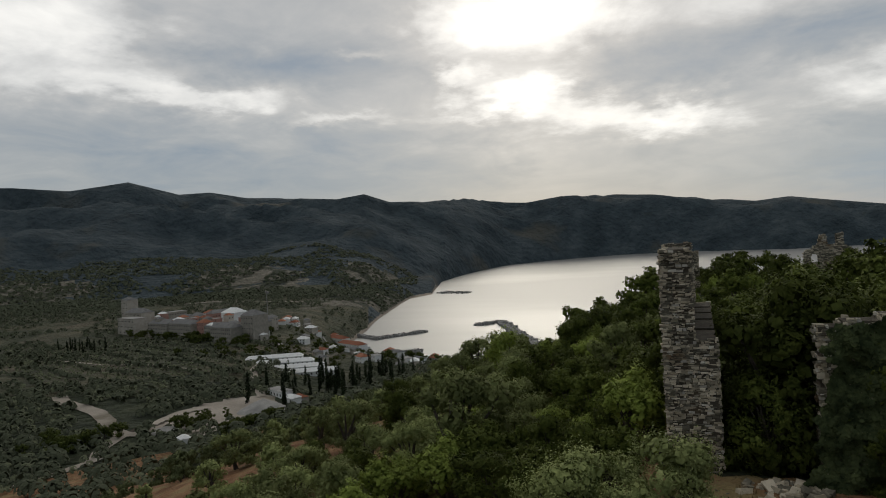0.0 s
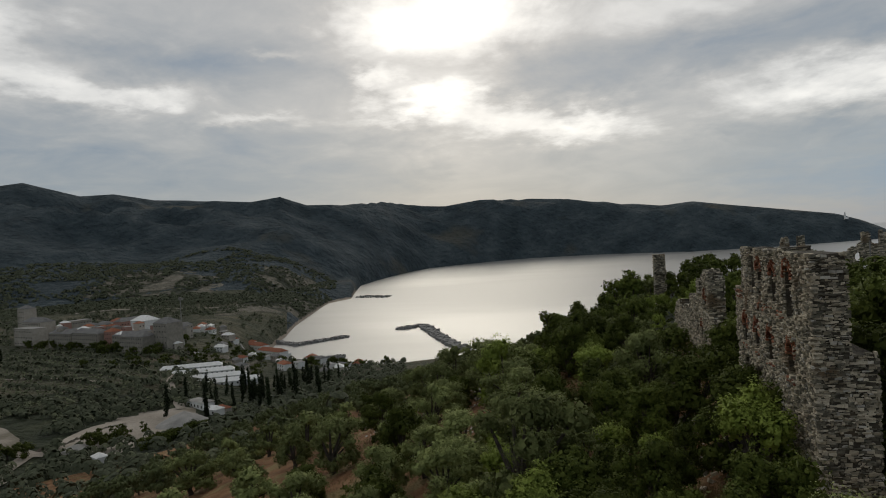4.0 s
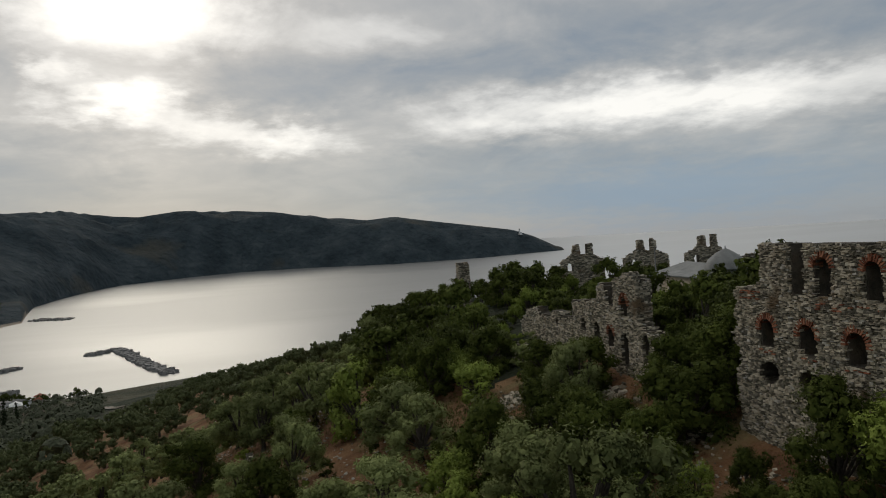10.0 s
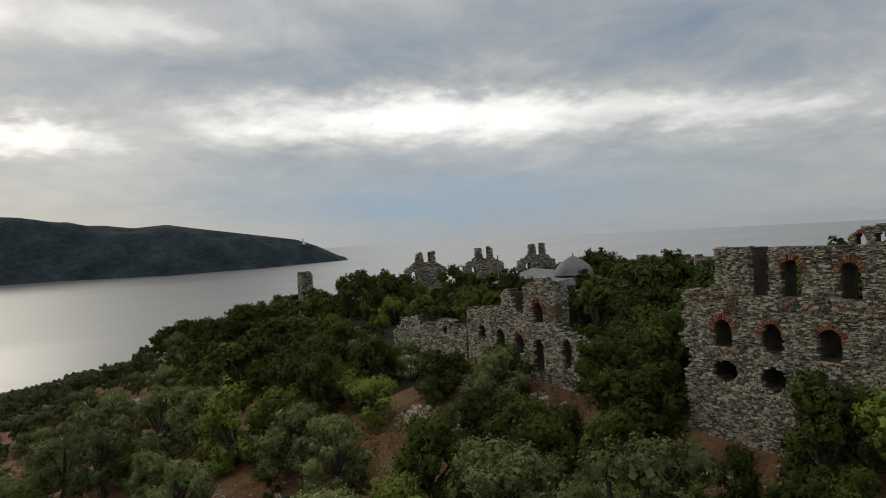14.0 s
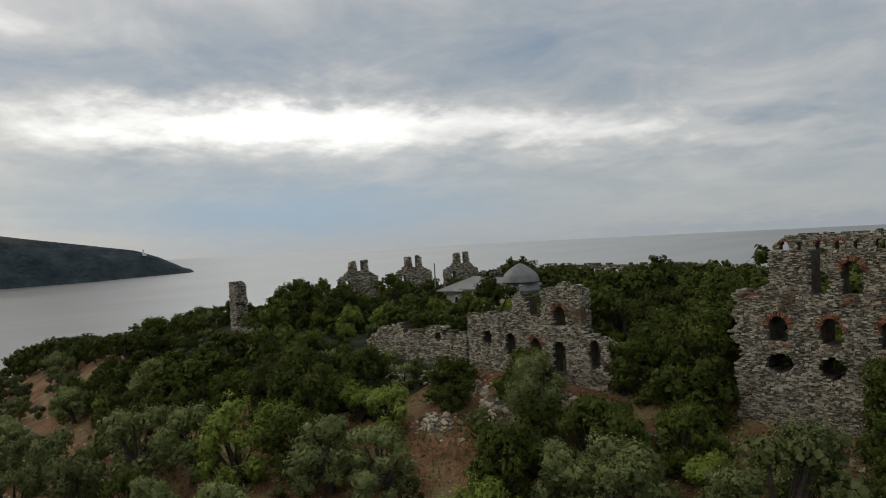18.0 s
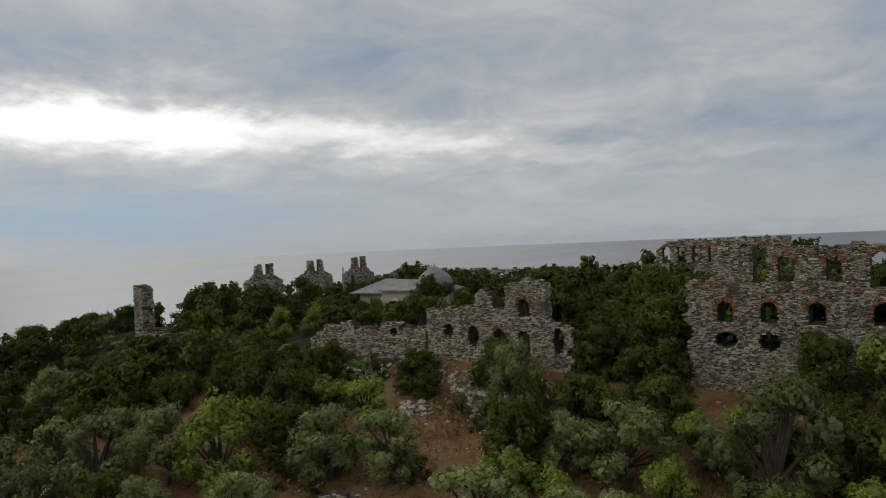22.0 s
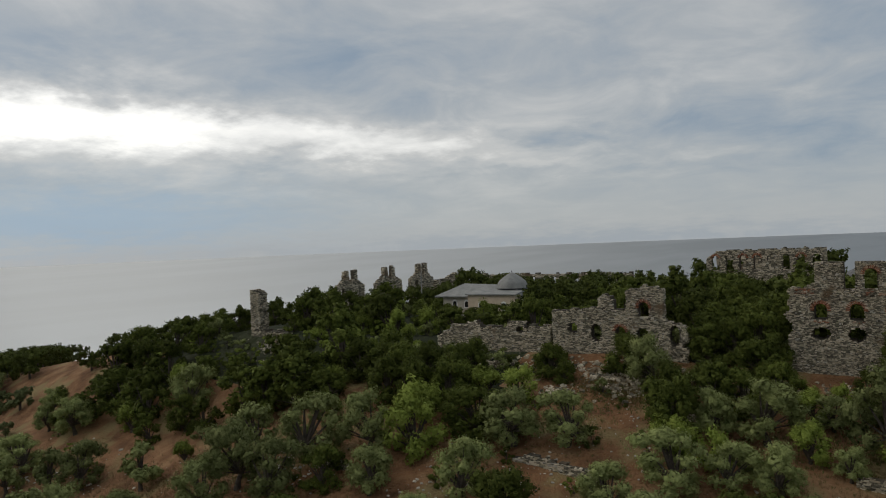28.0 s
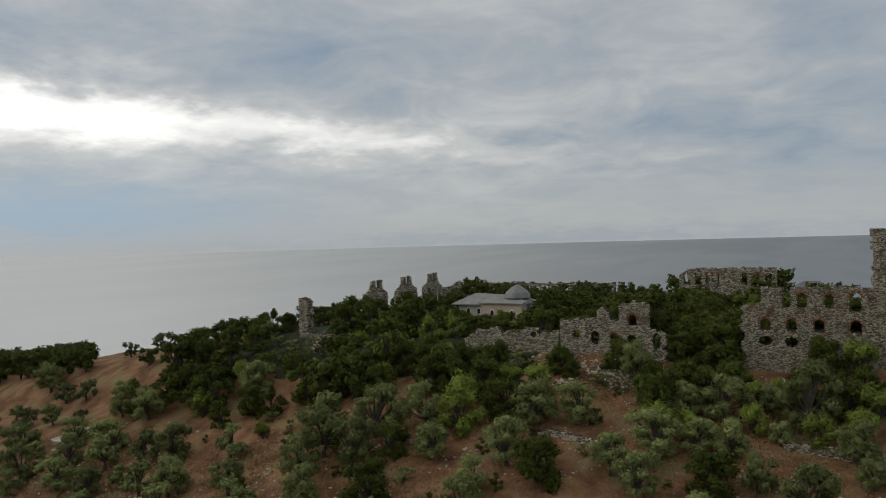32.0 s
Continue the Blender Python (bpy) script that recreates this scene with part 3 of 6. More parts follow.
# ---- ruined walls ----
def ruin_wall(name, x0, y0, turn, length, zlo, zhi, thick, solid, label, cell=0.2, course=(0.06, 0.15), run=(0.10, 0.36),
              pieces=0, seed=1, thick_low=None, step_z=0.0, faces="fbe", ends=(True, True), pale=0.05):
    """A rubble wall from (x0, y0) along turn degrees. solid(u, z) says where masonry stands; the front is its right-hand side."""
    rng = random.Random(seed)
    m = pose(x0, y0, 0, 0, 0, turn)
    root = empty(name, m, label, "ruined wall")
    nu, nz = max(1, round(length / cell)), max(1, round((zhi - zlo) / cell))
    grid = np.zeros((nu, nz), bool)
    for i in range(nu):
        for k in range(nz):
            grid[i, k] = solid((i + 0.5) * length / nu, zlo + (k + 0.5) * (zhi - zlo) / nz)
    du, dz = length / nu, (zhi - zlo) / nz
    inset = 0.05

    def back(z):
        return thick_low if thick_low and z < step_z else thick

    index, cv, cf = {}, [], []

    def vert(i, k, side):
        if (i, k, side) not in index:
            index[i, k, side] = len(cv)
            y = (inset, thick - inset, (thick_low or thick) - inset)[side]
            cv.append((i * du, y, zlo + k * dz))
        return index[i, k, side]

    def filled(i, k):
        return 0 <= i < nu and 0 <= k < nz and grid[i, k]

    def rear(k):
        return 2 if thick_low and zlo + (k + 0.5) * dz < step_z else 1

    for i in range(nu):
        for k in range(nz):
            if not grid[i, k]:
                continue
            r = rear(k)
            cf.append((vert(i, k, 0), vert(i + 1, k, 0), vert(i + 1, k + 1, 0), vert(i, k + 1, 0)))
            cf.append((vert(i, k, r), vert(i, k + 1, r), vert(i + 1, k + 1, r), vert(i + 1, k, r)))
            if not filled(i - 1, k):
                cf.append((vert(i, k, 0), vert(i, k + 1, 0), vert(i, k + 1, r), vert(i, k, r)))
            if not filled(i + 1, k):
                cf.append((vert(i + 1, k, 0), vert(i + 1, k, r), vert(i + 1, k + 1, r), vert(i + 1, k + 1, 0)))
            if not filled(i, k + 1):
                cf.append((vert(i, k + 1, 0), vert(i + 1, k + 1, 0), vert(i + 1, k + 1, r), vert(i, k + 1, r)))
            elif rear(k + 1) != r:
                cf.append((vert(i, k + 1, 1), vert(i + 1, k + 1, 1), vert(i + 1, k + 1, 2), vert(i, k + 1, 2)))
            if not filled(i, k - 1):
                cf.append((vert(i, k, 0), vert(i, k, r), vert(i + 1, k, r), vert(i + 1, k, 0)))
    mesh_object("core", cv, cf, MORTAR, root)
    stones, pales, singles = Boxes(seed + 1), Boxes(seed + 2), []
    z = zlo
    gap = 0.13 * (course[0] + course[1])
    while z < zhi:
        hc = rng.uniform(*course)
        for face in faces:
            span = length if face in "fb" else back(z + hc / 2)
            for end in ((0,) if face in "fb" else [e for e in (0, 1) if ends[e]]):
                u = rng.uniform(-0.2, 0)
                while u < span:
                    w = rng.uniform(*run) * (1.0 if hc < 0.11 else 1.25)
                    wave = 0.10 * noise.noise((u * 0.6, z * 0.9, seed)) + 0.05 * noise.noise((u * 2.2, z * 2.0, seed + 3.0))
                    tall = hc * rng.uniform(0.7, 1.35)
                    uc, zc = u + w / 2, z + hc / 2 + wave + rng.uniform(-0.015, 0.015)
                    t = back(zc)
                    if face in "fb":
                        ok = 0 <= uc <= length and solid(uc, zc)
                        ua, ub = u, u + w
                        if ok and not solid(max(0, u + 0.03), zc):
                            ua = uc - 0.25 * w
                        if ok and not solid(min(length, u + w - 0.03), zc):
                            ub = uc + 0.25 * w
                        out = rng.uniform(-0.02, 0.06) if rng.random() < 0.9 else rng.uniform(0.06, 0.13)
                        if face == "f":
                            lo, hi = (ua + gap / 2, -out, zc - tall / 2 + gap / 3), (ub - gap / 2, 0.22, zc + tall / 2 - gap / 3)
                        else:
                            lo, hi = (ua + gap / 2, t - 0.22, zc - tall / 2 + gap / 3), (ub - gap / 2, t + out, zc + tall / 2 - gap / 3)
                    else:
                        # the broken end follows the outline of the masonry
                        cols = [i for i in range(nu) if grid[i, min(nz - 1, max(0, int((zc - zlo) / dz)))]]
                        ok = bool(cols) and -0.05 < uc < t + 0.05
                        out = rng.uniform(-0.02, 0.10)
                        if ok:
                            edge = (max(cols) + 1) * du if end else min(cols) * du
                            a, c = (edge - 0.2, edge + out) if end else (edge - out, edge + 0.2)
                            lo, hi = (a, max(u, -0.04) + gap / 2, zc - tall / 2 + gap / 3), (c, min(u + w, t + 0.04) - gap / 2, zc + tall / 2 - gap / 3)
                            ok = hi[1] > lo[1] + 0.03
                    if ok:
                        if pieces and face != "b" and len(singles) < pieces and rng.random() < 0.12:
                            singles.append((lo, hi))
                        else:
                            (pales if rng.random() < pale else stones).add(lo, hi, 0.02)
                    u += w
        z += hc
    if stones.v:
        tagged(stones.make("stonework", STONE, root), kind="stuff")
    if pales.v:
        tagged(pales.make("pale_stonework", PALE_STONE, root, ), kind="stuff")
    if singles:
        shapes = []
        for s in range(6):
            bx = Boxes(seed + 30 + s)
            bx.add((-0.5, -0.5, -0.5), (0.5, 0.5, 0.5), 0.07)
            me = bpy.data.meshes.new("stone")
            me.from_pydata(bx.v, [], bx.f)
            me.materials.append(PALE_STONE if s == 5 else STONE)
            shapes.append(me)
        for n, (lo, hi) in enumerate(singles):
            ob = new("stone", shapes[5] if rng.random() < pale else shapes[n % 5])
            ob.parent = root
            ob.location = [(a + c) / 2 for a, c in zip(lo, hi)]
            ob.scale = [c - a for a, c in zip(lo, hi)]
    return root


BRICK_ME = None


def brick_arch(root, u, z_spring, half, depth=0.5, y=-0.05, rings=1, spread=200, rise=1.0):
    """Red voussoirs round an arched head, each a brick of its own."""
    global BRICK_ME
    if BRICK_ME is None:
        bx = Boxes(77)
        bx.add((-0.5, -0.5, -0.5), (0.5, 0.5, 0.5), 0.05)
        BRICK_ME = bpy.data.meshes.new("brick")
        BRICK_ME.from_pydata(bx.v, [], bx.f)
        BRICK_ME.materials.append(BRICK)
    rng = random.Random(int(u * 100) + 9)
    for ring in range(rings):
        rad = half + 0.14 + ring * 0.16
        n = max(7, int(rad * radians(spread) / 0.135))
        for i in range(n):
            a = radians(90 - spread / 2 + spread * (i + 0.5) / n)
            ob = new("brick", BRICK_ME)
            ob.parent = root
            ob.location = (u + rad * math.cos(a), y + depth / 2 - rng.uniform(0, 0.03), z_spring + rad * math.sin(a) * rise)
            ob.rotation_euler = (0, math.pi / 2 - a + rng.uniform(-0.06, 0.06), 0)
            ob.scale = (0.075 + 0.02 * rng.random(), depth, 0.26 + 0.04 * rng.random())


def rough(u, amount, seed=0.0, size=0.5):
    """A ragged line."""
    return amount * (noise.noise((u / size, seed, 0.3)) + 0.5 * noise.noise((u / size * 2.7, seed, 4.1)))


def in_arch(u, z, uc, half, zb, zt):
    if abs(u - uc) > half or z < zb or z > zt:
        return False
    spring = zt - half
    return z <= spring or (u - uc) ** 2 + (z - spring) ** 2 <= half * half


def in_hole(u, z, uc, zc, a, c):
    return ((u - uc) / a) ** 2 + ((z - zc) / c) ** 2 < 1 + rough(u + z * 3, 0.3, 7, 0.4)


# main wall: three storeys of openings
MAIN_MID = (2.7, 5.3, 8.0, 11.4)
MAIN_UP = ((6.35, 0.46, 1.0, 2.65), (8.95, 0.42, 1.0, 2.55), (11.35, 0.55, 0.65, 2.72))


def main_solid(u, z):
    top = 3.2 + rough(u, 0.16, 1)
    if u < 2.45:
        top = 0.95 + 0.12 * u + rough(u, 0.25, 2)
    if 4.45 < u < 5.25 and z > 1.0:
        return False
    if u < 0.35 + rough(z, 0.35, 3):
        return False
    if z > top or in_hole(u, z, 0.2, -2.3, 0.5, 0.6):
        return False
    for c in MAIN_MID:
        if in_arch(u, z, c, 0.50, -1.62, -0.24):
            return False
    for c, h, zb, zt in MAIN_UP:
        if in_arch(u, z, c, h, zb, zt):
            return False
    return not (in_hole(u, z, 2.7, -2.75, 0.72, 0.5) or in_hole(u, z, 5.3, -2.8, 0.62, 0.55))


main_wall = ruin_wall("monastery_wall", -2.7, 0, 0, 14.46, -8.5, 3.5, 1.15, main_solid, "tall roofless rubble wall with three rows of brick-arched windows",
                      pieces=280, seed=11, thick_low=1.95, step_z=-0.2, cell=0.15, course=(0.045, 0.105), run=(0.08, 0.30), faces="fe", pale=0.05)
for c in MAIN_MID:
    brick_arch(main_wall, c, -0.74, 0.50, rings=1)
for c, h, zb, zt in MAIN_UP:
    brick_arch(main_wall, c, zt - h, h, rings=1, spread=180)


def brick_patch(root, u0, u1, z0, z1, share, seed):
    """Loose red bricks bonded into the face."""
    rng = random.Random(seed)
    z = z0
    while z < z1:
        u = u0 + rng.uniform(0, 0.1)
        while u < u1:
            if rng.random() < share:
                ob = new("brick", BRICK_ME)
                ob.parent = root
                ob.location = (u, 0.05 - rng.uniform(0, 0.04), z + rng.uniform(-0.01, 0.01))
                ob.rotation_euler = (0, rng.uniform(-0.08, 0.08), 0)
                ob.scale = (rng.uniform(0.18, 0.27), 0.24, rng.uniform(0.04, 0.06))
            u += rng.uniform(0.26, 0.34)
        z += rng.uniform(0.08, 0.12)


brick_patch(main_wall, 0.9, 2.4, 0.62, 1.02, 0.6, 3)
brick_patch(main_wall, 6.0, 10.6, 0.5, 0.8, 0.22, 4)
for c in MAIN_MID:
    brick_patch(main_wall, c - 0.5, c + 0.5, -1.82, -1.7, 0.6, int(c * 10))


# middle stretch with the gabled fragment
def mid_solid(u, z):
    x = u - 24.0
    if x < -19.2:
        top = -1.35 + 0.1 * (x + 24)
    elif x < -17.6:
        top = 0.45 - 0.5 * abs(x + 18.5)
    elif x < -16.4:
        top = -1.0
    elif x < -12.9:
        top = 1.25 - 0.22 * abs(x + 14.5) ** 1.6
    else:
        top = -2.0 - 0.25 * (x + 12.9)
    top += rough(u, 0.25, 5)
    if z > top or (x > -10.9 + rough(z, 0.5, 6)):
        return False
    if in_arch(x, z, -14.75, 0.5, -1.65, -0.27) or in_arch(x, z, -17.05, 0.5, -4.0, -2.65) or in_arch(x, z, -14.9, 0.55, -5.0, -2.7):
        return False
    return not (in_hole(x, z, -21.9, -2.95, 0.5, 0.5) or in_hole(x, z, -19.5, -3.35, 0.55, 0.85) or in_hole(x, z, -11.9, -3.4, 0.5, 1.0))


mid_wall = ruin_wall("monastery_wall", -24.0, 0, 0, 13.4, -7.5, 1.7, 1.1, mid_solid, "broken rubble wall with one gabled fragment and small openings",
                     pieces=200, seed=21, cell=0.18, course=(0.05, 0.115), run=(0.09, 0.32), faces="fe", pale=0.06)
brick_arch(mid_wall, 24 - 14.75, -0.77, 0.5)
brick_arch(mid_wall, 24 - 17.05, -3.15, 0.5, spread=180)


def low_solid(u, z):
    return z < -2.95 + rough(u, 0.9, 9, 1.8) + rough(u, 0.3, 3, 0.4) - 1.2 * max(0, 1 - u / 2.0) and not in_hole(u, z, 10.2, -3.3, 0.4, 0.35)


ruin_wall("monastery_wall", -38.0, 0, 0, 13.6, -8.0, -1.5, 1.1, low_solid, "low tumbled stretch of grey rubble wall in bushes", seed=31, cell=0.25, pieces=60, course=(0.06, 0.14), run=(0.12, 0.4), faces="fe")


# corner pillar at the western end
def pillar_solid(u, z):
    if z > -4.6:
        return u < 1.55 + rough(z, 0.35, 4, 0.8) and z < 0.9 - 0.35 * u + rough(u, 0.2, 2)
    return z < -4.7 - 0.04 * u + rough(u, 0.3, 8)


pillar = ruin_wall("ruined_pillar", -68.2, 0, 0, 6.0, -9.0, 1.2, 1.6, pillar_solid, "tall lone pillar of grey rubble on a broken wall foot", seed=41, cell=0.2, pieces=60)


# western wall with its toothed fragments
def tooth(yc, w, top, notch):
    """A broken length of wall with two upright stumps left on it."""
    def solid(u, z):
        v = u - w / 2
        t = 0.95 - 0.5 * max(0, abs(v) - 1.5) + rough(u, 0.35, yc, 0.5)
        if abs(v - notch + 1.2) < 0.42 + rough(z, 0.08, yc, 0.4):
            t = top + rough(u, 0.2, yc + 3, 0.3)
        if abs(v - notch - 0.78) < 0.58 + rough(z, 0.1, yc + 5, 0.4) - 0.1 * (z - 0.8):
            t = top - 0.05 + rough(u, 0.25, yc + 7, 0.3)
        return z < t and not in_arch(v, z, notch + 1.9, 0.4, -1.4, -0.2)
    return solid


for yc, w, top, notch, seed in ((18.4, 6.4, 2.4, 0.1, 51), (28.4, 7.0, 2.5, 0.0, 52), (38.4, 7.0, 2.7, 0.0, 53)):
    ruin_wall("toothed_ruin", -66.5, yc + w / 2, -90, w, -5, top + 0.5, 0.7, tooth(yc, w, top, notch), "jagged grey fragment of a rubble wall with two teeth", seed=seed, cell=0.15, faces="bfe",
              course=(0.09, 0.17), run=(0.18, 0.5), pale=0.01)


# far arcaded wall inside the enclosure
def far_solid(u, z):
    for i in range(8):
        if in_arch(u, z, 1.2 + i * 1.82, 0.46, 0.7, 2.75):
            return False
    return z < 3.5 + rough(u, 0.25, 12, 0.8) - 1.2 * max(0, 1 - u / 1.5)


far_wall = ruin_wall("monastery_wall", -16.7, 39, 0, 15.1, -5.2, 3.9, 1.0, far_solid, "long roofless wall with a row of arched windows", seed=61, cell=0.17, course=(0.10, 0.18), run=(0.15, 0.4), faces="fe", pale=0.02)

for i in (0, 2, 3, 6):
    brick_arch(far_wall, 1.2 + i * 1.82, 2.29, 0.46, spread=170)


# backing wall added behind the far windows so that they read dark
def far_back(u, z):
    return z < 2.5 + rough(u, 0.3, 19, 0.9)


ruin_wall("monastery_wall", -16.7, 46.5, 0, 16.0, -5.2, 3.4, 0.8, far_back, "plain backing wall added behind the far windows to darken them", seed=63, cell=0.3, course=(0.16, 0.26), run=(0.3, 0.8), faces="f")


def arcade_solid(u, z):
    for i in range(14):
        if in_arch(u, z, 1.2 + i * 2.2, 0.5, -3.5, -1.2):
            return False
    return z < -0.6 + rough(u, 0.25, 14, 0.8)


ruin_wall("arcade_wall", -66, 60, 0, 32, -5.2, 0.2, 0.9, arcade_solid, "far low arcade of grey stone piers", seed=71, cell=0.3, course=(0.16, 0.26), run=(0.3, 0.8), faces="f")


# eastern side: an ivy-grown stump and the high tower fragment
def stump_solid(u, z):
    return z < 0.25 + 0.16 * u + rough(u, 0.3, 15) and u > rough(z, 0.3, 16)


ruin_wall("monastery_wall", 12.4, 5.2, 90, 5.2, -6, 1.7, 1.2, stump_solid, "broken end of a rubble wall hung with ivy", seed=81, cell=0.2, pieces=60, pale=0.12)


def tower_solid(u, z):
    return 0.15 * (z < 8.4) - rough(z, 0.15, 18) < u and z < 9.4 + rough(u, 0.12, 17)


tower = ruin_wall("ruined_tower", 10.6, 10.6, 0, 4.2, -6, 9.7, 3.5, tower_solid, "high square tower fragment of stone banded with brick", seed=91, cell=0.3, pieces=60)


# low broken line between the fragments
def western_low(u, z):
    return z < -1.2 + rough(u, 0.9, 33, 1.2) + 1.4 * max(0, 1 - abs(u - 3.0) / 4)


ruin_wall("monastery_wall", -66.4, 51.5, -90, 9.0, -5, 0.9, 0.9, western_low, "low dark remnant of the western wall", seed=57, cell=0.25, course=(0.14, 0.24), run=(0.25, 0.7), pale=0.02)


IVY = leaf_material("ivy_leaves", (0.02, 0.032, 0.014), (0.10, 0.122, 0.05), vary=False)


def ivy(name, x0, y0, y1, z0, z1, count, label, seed):
    """Ivy in bulging clumps over a face that looks along x: leaves in rows of uneven depth."""
    rng = random.Random(seed)
    v, f, nm = [], [], []
    for _ in range(count):
        y, z = rng.uniform(y0 - 1.2, y1), rng.uniform(z0, z1)
        low = (z1 - z) / (z1 - z0)
        top = z1 - 0.9 + 0.16 * (y - y0) + 0.3 * noise.noise((y * 1.7, 0.0, 3.0))
        ragged = y0 + 0.5 * noise.noise((z * 1.3, 2.0, 1.0)) + 0.3 * noise.noise((z * 3.7, 5.0, 1.0)) + 0.3 - 1.3 * low * low
        if z > top or y < ragged:
            continue
        bulge = 0.45 + 0.8 * low + 0.6 * noise.noise((y * 0.9, z * 0.9, 1.0)) + 0.32 * noise.noise((y * 2.6, z * 2.6, 5.0))
        p = Vector((x0 + max(0.05, bulge) * rng.uniform(0.82, 1.0), y, z))
        slope = Vector((1.0, -0.9 * (noise.noise((y * 0.9 + 0.3, z * 0.9, 1.0)) - noise.noise((y * 0.9 - 0.3, z * 0.9, 1.0))),
                        0.35 - 0.9 * (noise.noise((y * 0.9, z * 0.9 + 0.3, 1.0)) - noise.noise((y * 0.9, z * 0.9 - 0.3, 1.0)))))
        n = (slope + Vector((rng.gauss(0, 0.35), rng.gauss(0, 0.35), rng.gauss(0, 0.35)))).normalized()
        a = n.orthogonal().normalized()
        a.rotate(Matrix.Rotation(rng.uniform(0, 6.28), 3, n))
        c = n.cross(a)
        s = rng.uniform(0.05, 0.11)
        k = len(v)
        v += [tuple(p - c * s * 0.8), tuple(p + a * s), tuple(p + c * s * 0.8), tuple(p - a * s)]
        f.append((k, k + 1, k + 2, k + 3))
        nm += [tuple((slope.normalized() * 0.35 + n * 0.75).normalized())] * 4
    ob = mesh_object(name, v, f, IVY, smooth=True)
    ob.data.normals_split_custom_set_from_vertices(nm)
    return tagged(ob, label, "ivy", kind="stuff")


ivy("ivy", 12.35, 5.2, 12.0, -5.8, 1.2, 34000, "dark ivy hanging over the broken wall end", 3)


# ---- trees and bushes ----
def leaf_cloud(rng, clumps, leaf, squash=1.0, upright=0.0, sprig=12, tufts=84, tuft=0.13):
    """Leaves in sprigs over the skins of the lobes [(centre, radius, count)], round an inner mass of broader leaf tufts.
    The leaves of a lobe take the lobe's rounding, so that the light runs softly over the crown."""
    v, f, nm = [], [], []
    mid = sum((Vector(c) for c, _, _ in clumps), Vector()) / len(clumps)
    for c, rad, count in clumps:
        for _ in range(tufts):
            d = Vector((rng.gauss(0, 1), rng.gauss(0, 1), rng.gauss(0, 1))).normalized()
            q = Vector(c) + Vector((d.x, d.y, d.z * squash)) * rad * rng.uniform(0.3, 0.72)
            w = (d + Vector((rng.gauss(0, 0.5), rng.gauss(0, 0.5), rng.gauss(0, 0.5)))).normalized()
            a = w.orthogonal().normalized()
            a.rotate(Matrix.Rotation(rng.uniform(0, 6.28), 3, w))
            b2 = w.cross(a)
            k, n0 = rad * tuft * rng.uniform(0.7, 1.3), len(v)
            v += [tuple(q - a * k - b2 * k * 0.5), tuple(q + a * k * 0.7 - b2 * k), tuple(q + a * k + b2 * k * 0.6), tuple(q - a * k * 0.6 + b2 * k)]
            f.append((n0, n0 + 1, n0 + 2, n0 + 3))
            nm += [tuple((d * 0.6 + w * 0.6).normalized())] * 4
    for c, rad, count in clumps:
        for _ in range(max(1, count // sprig)):
            d = Vector((rng.gauss(0, 1), rng.gauss(0, 1), rng.gauss(0, 1) + 0.35)).normalized()
            rr = rad * rng.uniform(0.5, 1.02)
            q = Vector(c) + Vector((d.x, d.y, d.z * squash)) * rr
            size = rad * rng.uniform(0.16, 0.36)
            for _ in range(sprig):
                e = Vector((rng.gauss(0, 1), rng.gauss(0, 1), rng.gauss(0, 1) + upright * 0.8)).normalized() * rng.uniform(0.3, 1.75)
                p = q + e * size * 0.6
                a = Vector((rng.gauss(0, 1), rng.gauss(0, 1), rng.gauss(0, 1) + upright)).normalized()
                nrm = (d * 0.9 + e.normalized() * 0.4 + Vector((rng.gauss(0, 0.45), rng.gauss(0, 0.45), rng.gauss(0, 0.45) + 0.4))).normalized()
                t = a.cross(nrm)
                if t.length < 0.1:
                    continue
                t.normalize()
                a = nrm.cross(t)
                ln, wd = leaf * rng.uniform(0.8, 1.7), leaf * rng.uniform(0.5, 0.9)
                n = len(v)
                v += [tuple(p - a * ln * 0.7 - t * wd), tuple(p - a * ln * 0.4 + t * wd), tuple(p + a * ln)]
                f.append((n, n + 1, n + 2))
                out = p - Vector(c)
                lit = (out.normalized() * 0.6 + (p - mid).normalized() * 0.25 + e.normalized() * 0.28 + nrm * 0.1).normalized()
                nm += [tuple(lit)] * 3
    return v, f, nm


def ring_of(bm, p, way, r, sides):
    q = Vector(way).to_track_quat("Z", "Y").to_matrix()
    return [bm.verts.new(Vector(p) + q @ Vector((r * math.cos(6.2832 * i / sides), r * math.sin(6.2832 * i / sides), 0))) for i in range(sides)]


def sleeve(bm, a, b):
    for i in range(len(a)):
        bm.faces.new((a[i], a[(i + 1) % len(a)], b[(i + 1) % len(a)], b[i]))


